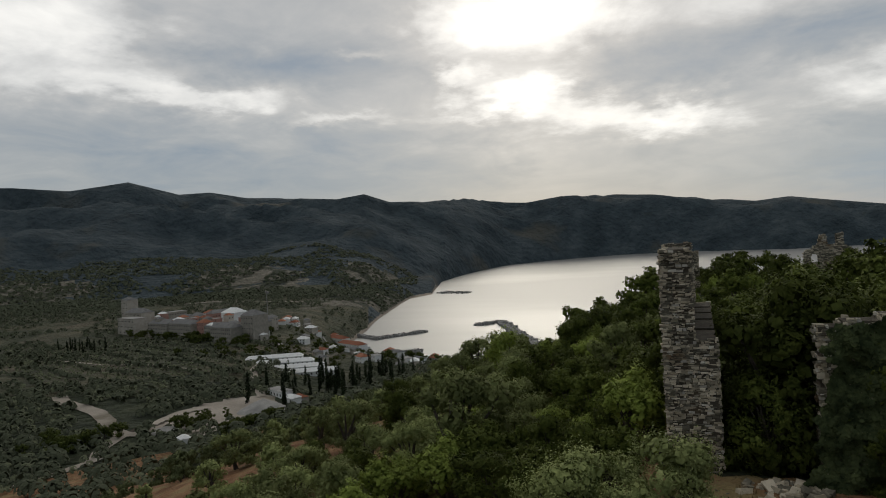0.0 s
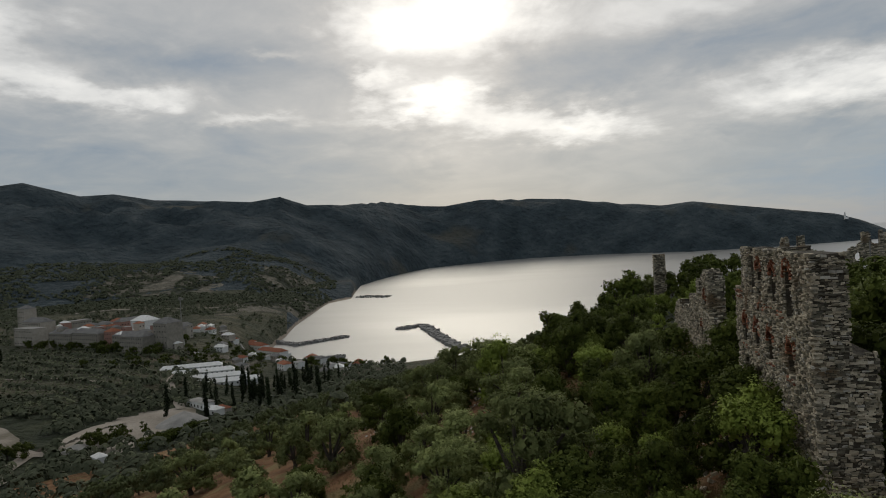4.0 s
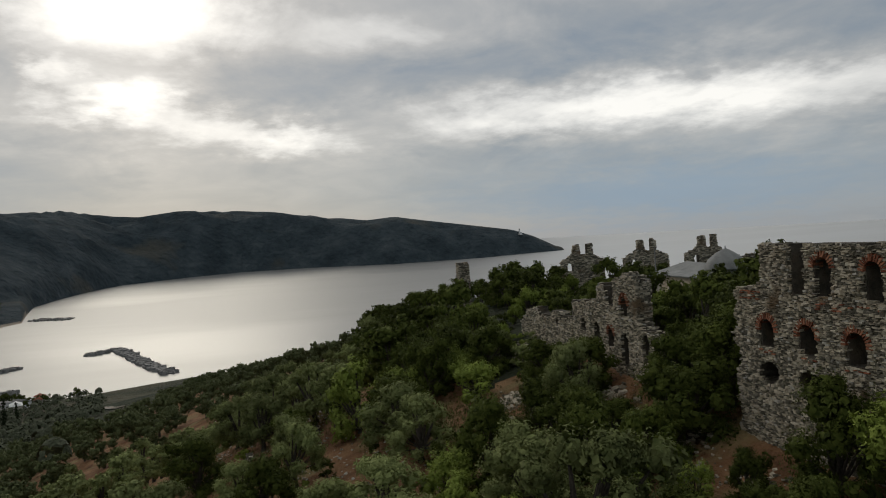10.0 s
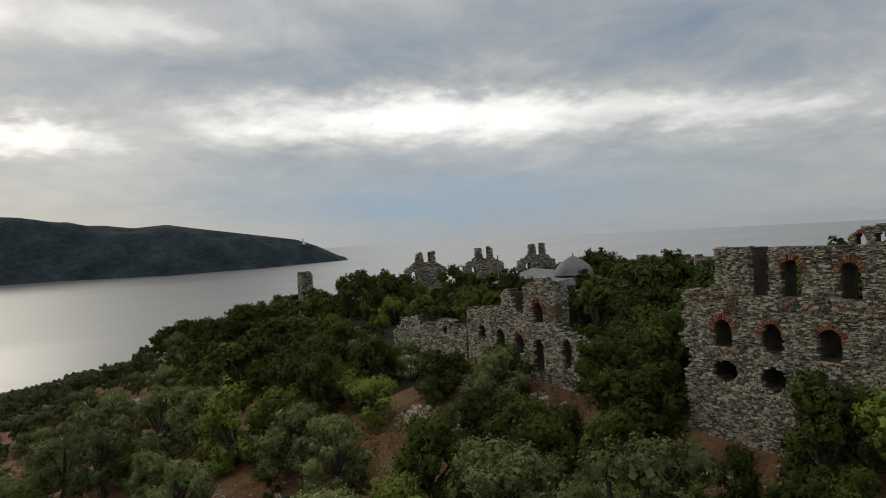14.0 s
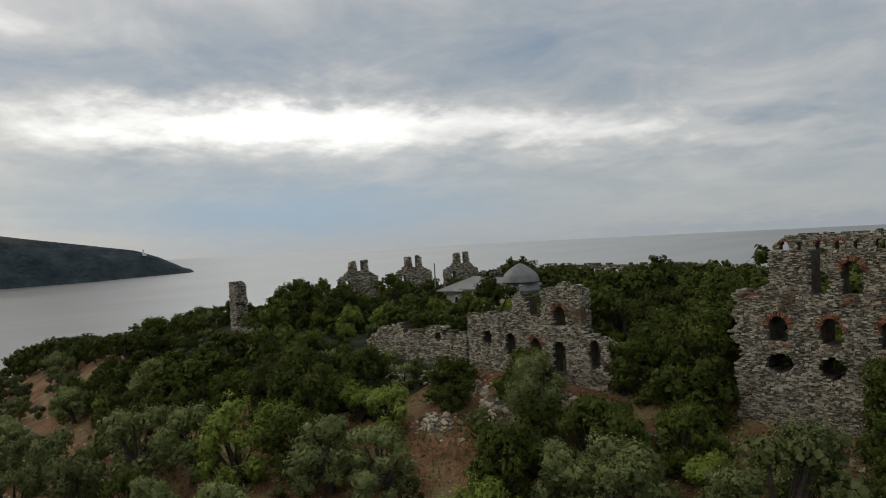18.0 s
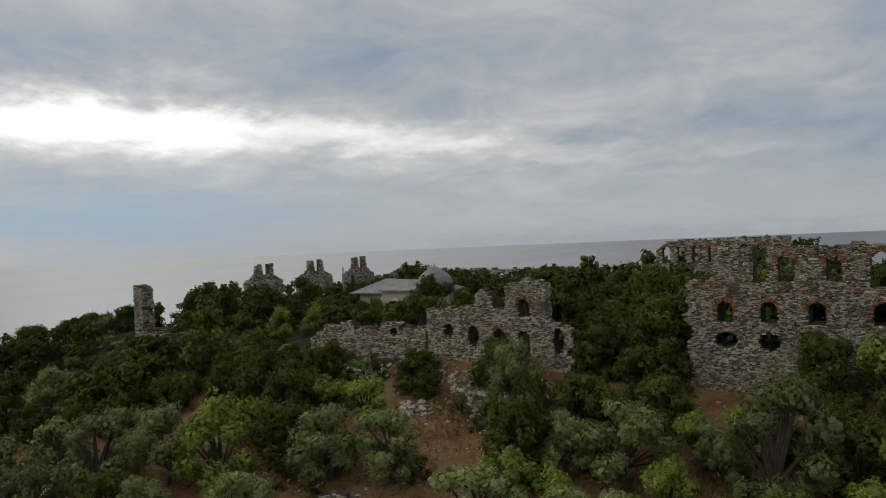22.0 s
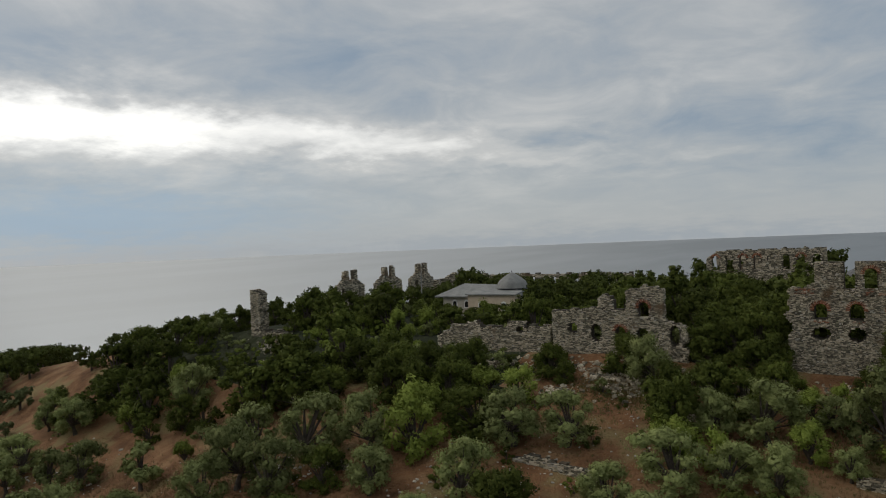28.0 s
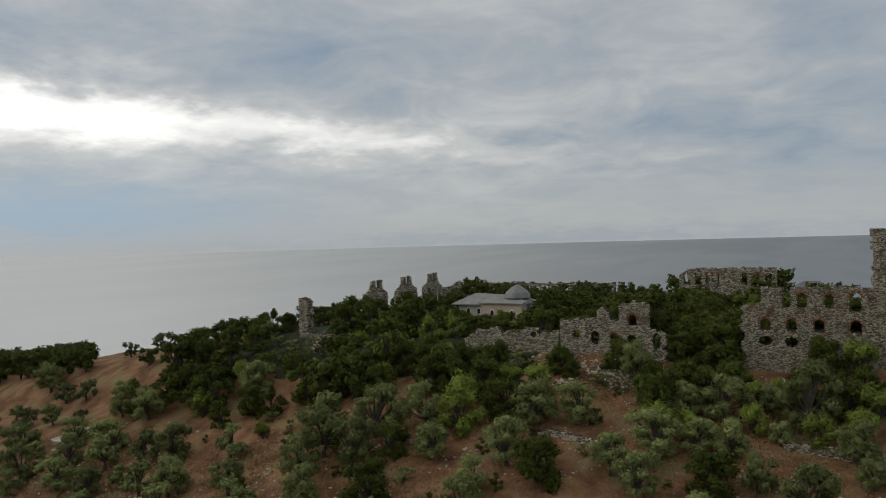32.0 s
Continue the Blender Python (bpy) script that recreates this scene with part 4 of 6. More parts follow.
def tree_kind(name, seed, height, spread, trunk_h, mat, leaf, leaves, label, category, lobes=9, trunk_r=0.16, squash=0.8, upright=0.0, low=0.15, tower=False):
    """One tree: trunk with limbs, and a crown of many leaves in uneven lobes."""
    rng = random.Random(seed)
    root = new(name)
    tagged(root, label, category, {"olive_tree": "olive trees on the slope", "evergreen_oak": "evergreen oaks round the ruins", "leafy_shrub": "leafy shrubs below the walls", "low_bush": "low bushes on the soil", "cypress": "cypresses in the valley"}[name])
    bm = bmesh.new()
    up = Vector((0, 0, 1))
    bend = Vector((rng.uniform(-0.3, 0.3), rng.uniform(-0.3, 0.3), trunk_h * 0.55))
    fork = bend + Vector((rng.uniform(-0.2, 0.2), rng.uniform(-0.2, 0.2), trunk_h * 0.45))
    foot = ring_of(bm, (0, 0, -0.5), up, trunk_r * 1.7, 6)
    mid = ring_of(bm, bend, up, trunk_r, 6)
    top = ring_of(bm, fork, up, trunk_r * 0.85, 6)
    sleeve(bm, foot, mid)
    sleeve(bm, mid, top)
    clumps = []
    crown_h = height - trunk_h
    for i in range(lobes):
        outer = i < lobes * 0.68
        a = 6.2832 * (i + rng.uniform(-0.35, 0.35)) / (lobes * 0.68) if outer else rng.uniform(0, 6.28)
        if tower:
            lvl, out, rad = (i + 0.5) / lobes, spread * 0.15 * rng.random(), spread * (0.75 - 0.55 * abs(i / lobes - 0.3)) * rng.uniform(0.85, 1.1)
        else:
            lvl = low + (0.7 - low) * rng.random() ** 1.35 if outer else rng.uniform(0.6, 0.82)
            out = spread * (0.64 if outer else 0.28) * rng.uniform(0.7, 1.12)
            rad = spread * rng.uniform(0.26, 0.44)
        c = Vector((out * math.cos(a), out * math.sin(a), trunk_h + crown_h * lvl))
        clumps.append((c, rad, int(leaves / lobes)))
        tip = ring_of(bm, c, (c - fork) if (c - fork).length > 0.1 else up, trunk_r * 0.2, 6)
        sleeve(bm, top, tip)
    part("trunk", bm, BARK, root)
    v, f, nm = leaf_cloud(rng, clumps, leaf, squash, upright, tufts=150 if leaf < 0.04 else 84, tuft=0.09 if leaf < 0.04 else 0.13)
    crown = mesh_object("crown", v, f, mat, root, smooth=True)
    crown.data.normals_split_custom_set_from_vertices(nm)
    return root


OLIVE_L, OAK_L, LIME_L = "grey-green olive tree with a twisted trunk on red soil", "dense dark green evergreen shrub among the ruins", "bright green leafy shrub on the slope"
KINDS = {
    "olive": [tree_kind("olive_tree", 100 + i, 3.5 + 0.25 * i, 2.0, 0.85, OLIVE, 0.046, 9000, OLIVE_L, "tree", lobes=17 + i, low=-0.04) for i in range(4)],
    "near_olive": [tree_kind("olive_tree", 150, 3.6, 2.0, 0.8, OLIVE, 0.03, 20000, OLIVE_L, "tree", lobes=22, low=0.0)],
    "oak": [tree_kind("evergreen_oak", 200 + i, 4.4 + 0.4 * i, 2.6, 0.5, OAK, 0.062, 10500, OAK_L, "shrub", lobes=24 + i, squash=0.9, low=-0.06) for i in range(4)],
    "lime": [tree_kind("leafy_shrub", 300 + i, 3.4 + 0.3 * i, 1.9, 0.3, LIME, 0.054, 6800, LIME_L, "shrub", lobes=15 + i, squash=1.15, upright=0.8, low=0.0) for i in range(3)],
    "small": [tree_kind("low_bush", 400 + i, 1.4 + 0.2 * i, 0.9, 0.1, (OLIVE, OAK, LIME)[i], 0.05, 1200, "low green bush on bare soil", "bush", lobes=8, trunk_r=0.04, low=0.0) for i in range(3)],
    "far_olive": [tree_kind("olive_tree", 600 + i, 3.7, 2.0, 0.9, OLIVE, 0.12, 2000, OLIVE_L, "tree", lobes=13, low=0.05) for i in range(3)],
    "far_oak": [tree_kind("evergreen_oak", 650 + i, 4.8 + 0.5 * i, 2.6, 0.5, OAK, 0.13, 2800, OAK_L, "shrub", lobes=17, squash=0.9, low=0.0) for i in range(3)],
    "cypress": [tree_kind("cypress", 500 + i, 13 + 2 * i, 2.1, 0.5, CYPRESS, 0.34, 800, "slim dark cypress beside the village", "tree", lobes=9, squash=2.0, tower=True) for i in range(2)],
}
# light crowns for the trees that stay far off and are joined into woods and groves
WOOD = {"far_olive": [], "far_oak": []}
WOOD_AT = {"far_olive": [], "far_oak": []}
for kind, height, spread, mat, leaf in (("far_olive", 3.7, 2.0, OLIVE, 0.16), ("far_oak", 5.2, 2.6, OAK, 0.17)):
    for k in range(3):
        r = random.Random(700 + k)
        lobes = [(Vector((spread * 0.6 * math.cos(a * 0.9) * (a < 7), spread * 0.6 * math.sin(a * 0.9) * (a < 7), height * r.uniform(0.2, 0.78))), spread * r.uniform(0.34, 0.48), 110) for a in range(10)]
        v, f, nm = leaf_cloud(r, lobes, leaf, 0.85, tufts=40, tuft=0.2)
        n = len(v)
        v += [(0.2 * math.cos(q), 0.2 * math.sin(q), z) for z in (-0.5, height * 0.45) for q in (0, 2.1, 4.2)]
        nm += [(math.cos(q), math.sin(q), 0) for z in (0, 1) for q in (0, 2.1, 4.2)]
        stem = [(n + q, n + (q + 1) % 3, n + 3 + (q + 1) % 3, n + 3 + q) for q in range(3)]
        WOOD[kind].append((np.array(v), f, stem, np.array(nm)))


def apart_from_walk(x, y):
    return x < -92 or y > 24 or y < -62


def join_woods():
    """One object for each kind of far tree."""
    for kind, name, mat, label in (("far_olive", "olive_grove", BACKLIT_GROVE, "grey-green olive grove on the far slopes"), ("far_oak", "oak_wood", WOODLAND, "dark evergreen oak wood on the far slopes")):
        vs, nms, leaves, twigs, base = [], [], [], [], 0
        for x, y, s, turn, k in WOOD_AT[kind]:
            v, f, g, nm = WOOD[kind][k]
            c, d = math.cos(turn), math.sin(turn)
            rot = np.array(((c, -d, 0), (d, c, 0), (0, 0, 1)))
            vs.append(v @ rot.T * s + np.array((x, y, ground_at(x, y))))
            nms.append(nm @ rot.T)
            leaves += [tuple(q + base for q in face) for face in f]
            twigs += [tuple(q + base for q in face) for face in g]
            base += len(v)
        ob = mesh_object(name, np.concatenate(vs).tolist(), leaves + twigs, mat, smooth=True)
        ob.data.materials.append(BARK)
        ob.data.polygons.foreach_set("material_index", [0] * len(leaves) + [1] * len(twigs))
        ob.data.normals_split_custom_set_from_vertices(np.concatenate(nms).tolist())
        tagged(ob, label, "trees", kind="stuff")


first_used = set()
tree_rng = random.Random(5)
TREES = {}


def free_spot(x, y, gap):
    i, j = int(x // 6), int(y // 6)
    return all((x - a) ** 2 + (y - b) ** 2 > gap * gap for p in (-1, 0, 1) for q in (-1, 0, 1) for a, b in TREES.get((i + p, j + q), ()))


TALL = {"olive": 4.1, "near_olive": 3.8, "oak": 5.4, "lime": 3.9, "small": 1.7, "far_olive": 3.9, "far_oak": 6.0}


def crown_cap(x, y):
    """Height that the crowns of the thickets keep below, so that walls and skyline stand clear."""
    if -106 < x < -70 and -16 < y < 52:
        return -2.2 + 0.8 * min(0.0, y + 4) - 0.4 * max(0.0, -90 - x)
    if x <= -106 and y > -16:
        return 9.4 - 0.111 * math.hypot(x - 7.3, y + 84)
    if -70 < x < -60 and -10 < y < 0.2:
        return -4.9
    if -14 < y < -0.3:
        for x0, x1, c in ((-40, -24, -4.6), (-24, -10.5, -4.9), (-2.7, 12.5, -5.0)):
            if x0 < x < x1:
                return c - 0.14 * y
    return 90.0


def plant(kind, x, y, size=1.0, variant=None):
    if kind in WOOD and apart_from_walk(x, y):
        TREES.setdefault((int(x // 6), int(y // 6)), []).append((x, y))
        WOOD_AT[kind].append((x, y, size * tree_rng.uniform(0.9, 1.1), tree_rng.uniform(0, 6.28), tree_rng.randrange(3)))
        return None
    src = KINDS[kind][tree_rng.randrange(len(KINDS[kind])) if variant is None else variant % len(KINDS[kind])]
    z = ground_at(x, y) - 0.05
    m = pose(x, y, z, tree_rng.uniform(-5, 5), tree_rng.uniform(-5, 5), tree_rng.uniform(0, 360))
    s = size * tree_rng.uniform(0.92, 1.08)
    TREES.setdefault((int(x // 6), int(y // 6)), []).append((x, y))
    ob = src
    if src.name in first_used:
        ob = copy_thing(src, m)
    else:
        first_used.add(src.name)
        src.matrix_basis = m
    ob.scale = (s * tree_rng.uniform(0.9, 1.1), s * tree_rng.uniform(0.9, 1.1), s * tree_rng.uniform(0.85, 1.12))
    return ob


def scatter(kind, x0, x1, y0, y1, gap, size=(0.8, 1.2), keep=None, share=1.0, apart=None):
    ny, nx = max(1, int((y1 - y0) / gap)), max(1, int((x1 - x0) / gap))
    for i in range(nx):
        for j in range(ny):
            x = x0 + (i + tree_rng.uniform(0.1, 0.9)) * gap
            y = y0 + (j + tree_rng.uniform(0.1, 0.9)) * gap
            if tree_rng.random() < share and (keep is None or keep(x, y)) and free_spot(x, y, apart or gap * 0.75):
                s = min(tree_rng.uniform(*size), (crown_cap(x, y) - ground_at(x, y)) / TALL[kind])
                bare = -20 < x < -12.5 and -12.5 < y < -3.2
                if s > 0.36 and not (bare and kind != "small"):
                    plant(kind, x, y, s)


def clear_of_walls(x, y):
    return not (-2.2 < y < 3.2 and (-42 < x < 13.5 or -70 < x < -60)) and not (-56 < x < -33 and 16 < y < 34) and not (9 < x < 16 and 4 < y < 16)


# trees and bushes that stand out on the slope
plant("olive", -124.8, -7.7, 1.60)
plant("olive", -77.7, -30.9, 1.24)
plant("olive", -84.6, -30.6, 1.39)
plant("olive", -88.2, -26.9, 1.19)
plant("olive", -103.1, -25.3, 1.53)
plant("olive", -93.3, -31.0, 1.40)
plant("olive", -90.8, -33.4, 1.19)
plant("olive", -84.6, -22.4, 1.60)
plant("olive", -94.9, -21.5, 1.28)
plant("olive", -125.4, -13.9, 0.79)
plant("olive", -107.8, -17.4, 1.01)
plant("olive", -97.4, -11.7, 1.15)
plant("olive", -86.4, -14.5, 1.42)
plant("olive", -70.9, -22.8, 1.60)
plant("olive", -63.0, -29.7, 1.52)
plant("olive", -52.3, -30.3, 1.13)
plant("olive", -43.0, -28.9, 1.22)
plant("olive", -39.8, -32.3, 1.22)
plant("olive", -67.4, -10.3, 1.59)
plant("olive", -54.6, -9.9, 0.88)
plant("lime", -58.0, -19.1, 0.74)
plant("olive", -42.8, -25.4, 1.43)
plant("olive", -37.8, -25.8, 1.26)
plant("olive", -38.5, -20.6, 1.56)
plant("oak", -65.6, -13.4, 0.95)
plant("olive", -98.3, -25.5, 0.92)
plant("olive", -93.7, -14.3, 1.12)
plant("olive", -23.3, -26.5, 1.13)
plant("oak", -17.6, -24.0, 1.10)
plant("olive", -11.8, -20.6, 1.14)
plant("olive", -8.6, -17.2, 1.38)
plant("oak", -2.5, -21.3, 1.00)
plant("olive", 1.1, -20.6, 1.00)
plant("olive", -8.6, -23.1, 1.09)
plant("olive", 2.3, -13.8, 0.76)
plant("olive", -2.7, -10.9, 1.41)
plant("olive", 4.8, -10.8, 1.57)
plant("olive", -13.1, -4.4, 1.24)
plant("olive", -21.4, -15.0, 1.49)
plant("olive", -17.2, -13.9, 1.14)
plant("lime", -29.6, -17.5, 1.47)
plant("lime", -30.6, -8.2, 0.94)
plant("lime", -27.6, -8.2, 1.06)
plant("oak", -22.9, -3.1, 0.80)
plant("oak", -9.8, -11.0, 1.06)
plant("olive", -6.7, -10.3, 1.15)
plant("oak", -4.2, -1.7, 1.16)
plant("oak", 5.9, -1.6, 0.95)
for kind, x, y, size in (("oak", -3.4, -3.4, 0.6), ("lime", -1.2, -4.4, 0.6), ("lime", 1.6, -5.0, 0.55), ("oak", 3.2, -3.6, 0.45), ("lime", -0.2, -7.2, 0.7), ("olive", 1.2, -8.6, 0.8)):
    plant(kind, x, y, size)
plant("lime", 9.1, -1.3, 1.05)
plant("oak", -2.6, -5.0, 0.83)
plant("oak", 7.9, -8.4, 0.88)
plant("olive", 9.4, -19.0, 0.81)
plant("small", -9.7, -3.3, 1.11)
plant("small", -16.9, -6.1, 1.10)
plant("oak", -13.3, -31.1, 0.92)
plant("oak", -7.6, -6.9, 0.93)
plant("oak", -25.5, -14.2, 1.19)
plant("olive", -21.7, -32.1, 1.19)
plant("olive", -35.2, -50.2, 1.16)
plant("olive", -35.1, -56.3, 1.60)
plant("oak", -32.3, -31.1, 1.03)
plant("oak", -30.8, -5.2, 1.06)
plant("oak", -15.7, -2.8, 1.00)
plant("oak", -34.8, -23.3, 0.80)
plant("olive", -30.0, -40.4, 1.38)
plant("lime", -24.0, -8.3, 1.03)
plant("olive", -33.4, -19.0, 1.36)
plant("oak", -37.2, -10.4, 1.22)
plant("near_olive", 20.6, 0.5, 1.1)
plant("near_olive", 21.2, -1.7, 1.12)
for x, y, size in ((10.6, 3.4, 0.8), (9.0, 6.6, 1.1), (10.8, 8.6, 1.2), (7.2, 4.2, 0.95), (15.6, 10.5, 0.9), (17.5, 8.0, 0.8)):
    plant("oak", x, y, size)
plant("oak", 13.6, 7.2, 0.55)
# inside the walls
for x, y, size in ((3.4, 7.6, 1.6), (6.4, 8.6, 1.65), (8.6, 6.2, 1.5), (0.6, 7.0, 1.5), (4.8, 11.5, 1.7)):
    plant("oak", x, y, size, 0)
for kind, x, y, size in (("lime", -40.4, 16.4, 0.6), ("lime", -36.4, 18.4, 0.75), ("oak", -43.6, 17.4, 0.42), ("oak", -35.6, 24.6, 0.8), ("lime", -34.6, 22.4, 0.9), ("oak", -47.5, 18.2, 0.5), ("lime", -50.6, 18.6, 0.62), ("oak", -49.0, 19.6, 0.46)):
    plant(kind, x, y, size)
scatter("oak", -13, 8, 4.5, 12, 3.8, (1.0, 1.35), clear_of_walls, 0.92, 2.6)
plant("oak", -7.6, 4.0, 1.35)
plant("oak", -5.2, 6.4, 1.45)
scatter("far_oak", -20, 9, 11, 37, 4.4, (1.15, 1.42), clear_of_walls, 0.9, 3.0)
scatter("far_oak", -64, 9, 3, 58, 3.8, (0.8, 1.1), lambda x, y: clear_of_walls(x, y) and not (-58 < x < -34 and 8 < y < 24), 0.88)
scatter("far_oak", -60, -33, 6, 20, 3.4, (0.5, 0.72), clear_of_walls, 0.92)
scatter("lime", -62, 8, 3.4, 46, 4.4, (0.8, 1.15), lambda x, y: clear_of_walls(x, y) and not (-58 < x < -36 and 10 < y < 24), 0.5, 2.4)
scatter("small", -64, 10, 1.8, 44, 2.6, (0.9, 1.7), lambda x, y: not (-56 < x < -33 and 19 < y < 32), 0.6, 1.5)
scatter("lime", -60, -17, 2.4, 9, 2.8, (0.6, 0.95), None, 0.75, 1.8)
for x, y, size in ((-63, 6, 1.1), (-60, 46, 1.3), (9.8, 20, 1.55), (-30, 52, 0.95), (-4, 70, 1.2), (6, 74, 1.2), (-9, 64, 1.1)):
    plant("far_oak", x, y, size)
scatter("far_oak", -17, -0.5, 41.2, 44.6, 1.7, (1.55, 1.68), None, 1.0, 1.2)
# thicket on the western half of the front slope
for x, y, size in ((-88.6, -2.6, 1.42), (-77.2, 0.6, 0.9), (-83.2, -5.4, 1.05), (-72.8, 1.8, 0.72)):
    plant("oak", x, y, size)
scatter("far_oak", -92, -70, -13, -2.0, 4.0, (1.3, 1.8), None, 0.97, 2.8)
scatter("far_oak", -71, -58, -16, -2.5, 3.6, (0.6, 0.85), lambda x, y: y < -6 or x > -61, 0.97, 2.4)
scatter("small", -71, -59, -7, -1, 2.0, (0.9, 1.5), None, 0.8, 1.3)
scatter("far_oak", -58, -44, -15, -2.5, 4.0, (1.1, 1.45), clear_of_walls, 0.97, 2.6)
scatter("oak", -46, -26, -13, -2.2, 3.4, (0.8, 1.15), None, 0.95, 2.3)
scatter("far_oak", -104, -70, -4, 50, 4.6, (1.1, 1.6), lambda x, y: not (-70.5 < x and y < 2), 0.95)
scatter("lime", -52, -24, -16, -3, 4.6, (0.7, 1.1), None, 0.55, 2.2)
scatter("lime", -64, -38, -4, 3.4, 2.8, (0.5, 0.8), lambda x, y: not (-69.5 < x < -61 and -1.2 < y < 2.6), 0.7, 1.7)
scatter("small", -64, -24, -4, 3.0, 2.0, (1.0, 1.8), lambda x, y: not (-0.6 < y < 1.6), 0.8, 1.2)
scatter("small", -90, -70, -13, 2, 2.8, (1.2, 2.2), None, 0.7, 1.4)
for x, y, size in ((-9.2, 0.6, 0.85), (-7.2, 1.4, 0.95), (-4.8, 1.4, 0.95), (-9.6, 3.2, 1.0), (9.6, 4.4, 1.5)):
    plant("oak", x, y, size)
# bushes below the walls
scatter("oak", -11.5, 15, -9, -2.0, 2.8, (0.55, 0.85), None, 0.8, 2.0)
scatter("lime", -11, 15, -14.5, -7, 3.2, (0.75, 1.1), None, 0.75, 2.3)
scatter("olive", -12, 18, -17, -9, 4.0, (0.9, 1.2), None, 0.7, 2.8)
scatter("oak", -27, -16, -5, -1.6, 2.8, (0.4, 0.65), None, 0.7, 1.8)
scatter("oak", -11, -3, -8, -1.4, 2.8, (0.6, 0.95), None, 0.95, 2.0)
scatter("oak", -3, 15, -8, -4.0, 3.0, (0.45, 0.7), None, 0.75, 2.2)
scatter("lime", -9, 14, -13, -5, 3.2, (0.55, 0.85), None, 0.6, 2.4)
scatter("olive", 9, 26, -14, -5, 4.0, (0.85, 1.2), None, 0.8, 2.8)
# east of the walls
scatter("oak", 14, 30, -6, 1.0, 3.0, (0.55, 0.8), lambda x, y: y < -1.5 or x > 22, 0.85, 2.4)
scatter("far_oak", 16, 42, 6, 40, 4.4, (0.6, 0.95), None, 0.85)
scatter("lime", -90, -71, -14, -4, 3.0, (0.8, 1.2), None, 0.8, 1.5)
# olive groves on the slope
scatter("olive", -34, 20, -34, -13, 4.8, (0.95, 1.3), lambda x, y: not (-18 < x < -9 and y > -13), 0.48, 3.8)
scatter("far_olive", -125, -34, -48, -15, 5.8, (0.95, 1.35), None, 0.76, 4.2)
scatter("far_olive", -118, -84, -20, 30, 6.5, (0.8, 1.2), lambda x, y: x < -104 or y < -6, 0.7, 4.5)
scatter("far_olive", -75, 25, -75, -34, 6.8, (0.9, 1.3), None, 0.72, 4.5)
scatter("far_oak", -215, -118, -6, 60, 5.0, (1.0, 1.6), lambda x, y: y < -0.637 * x - 79, 0.95, 3.4)
scatter("far_olive", -330, -125, -75, -2, 7.4, (1.1, 1.6), None, 0.85)
scatter("far_olive", -190, -75, -130, -48, 6.8, (1.0, 1.5), None, 0.85, 4.6)
scatter("small", -40, 14, -30, -4, 4.0, (0.6, 1.3), None, 0.5, 1.8)
scatter("small", -110, -40, -40, -14, 5.2, (0.6, 1.4), None, 0.6, 1.8)


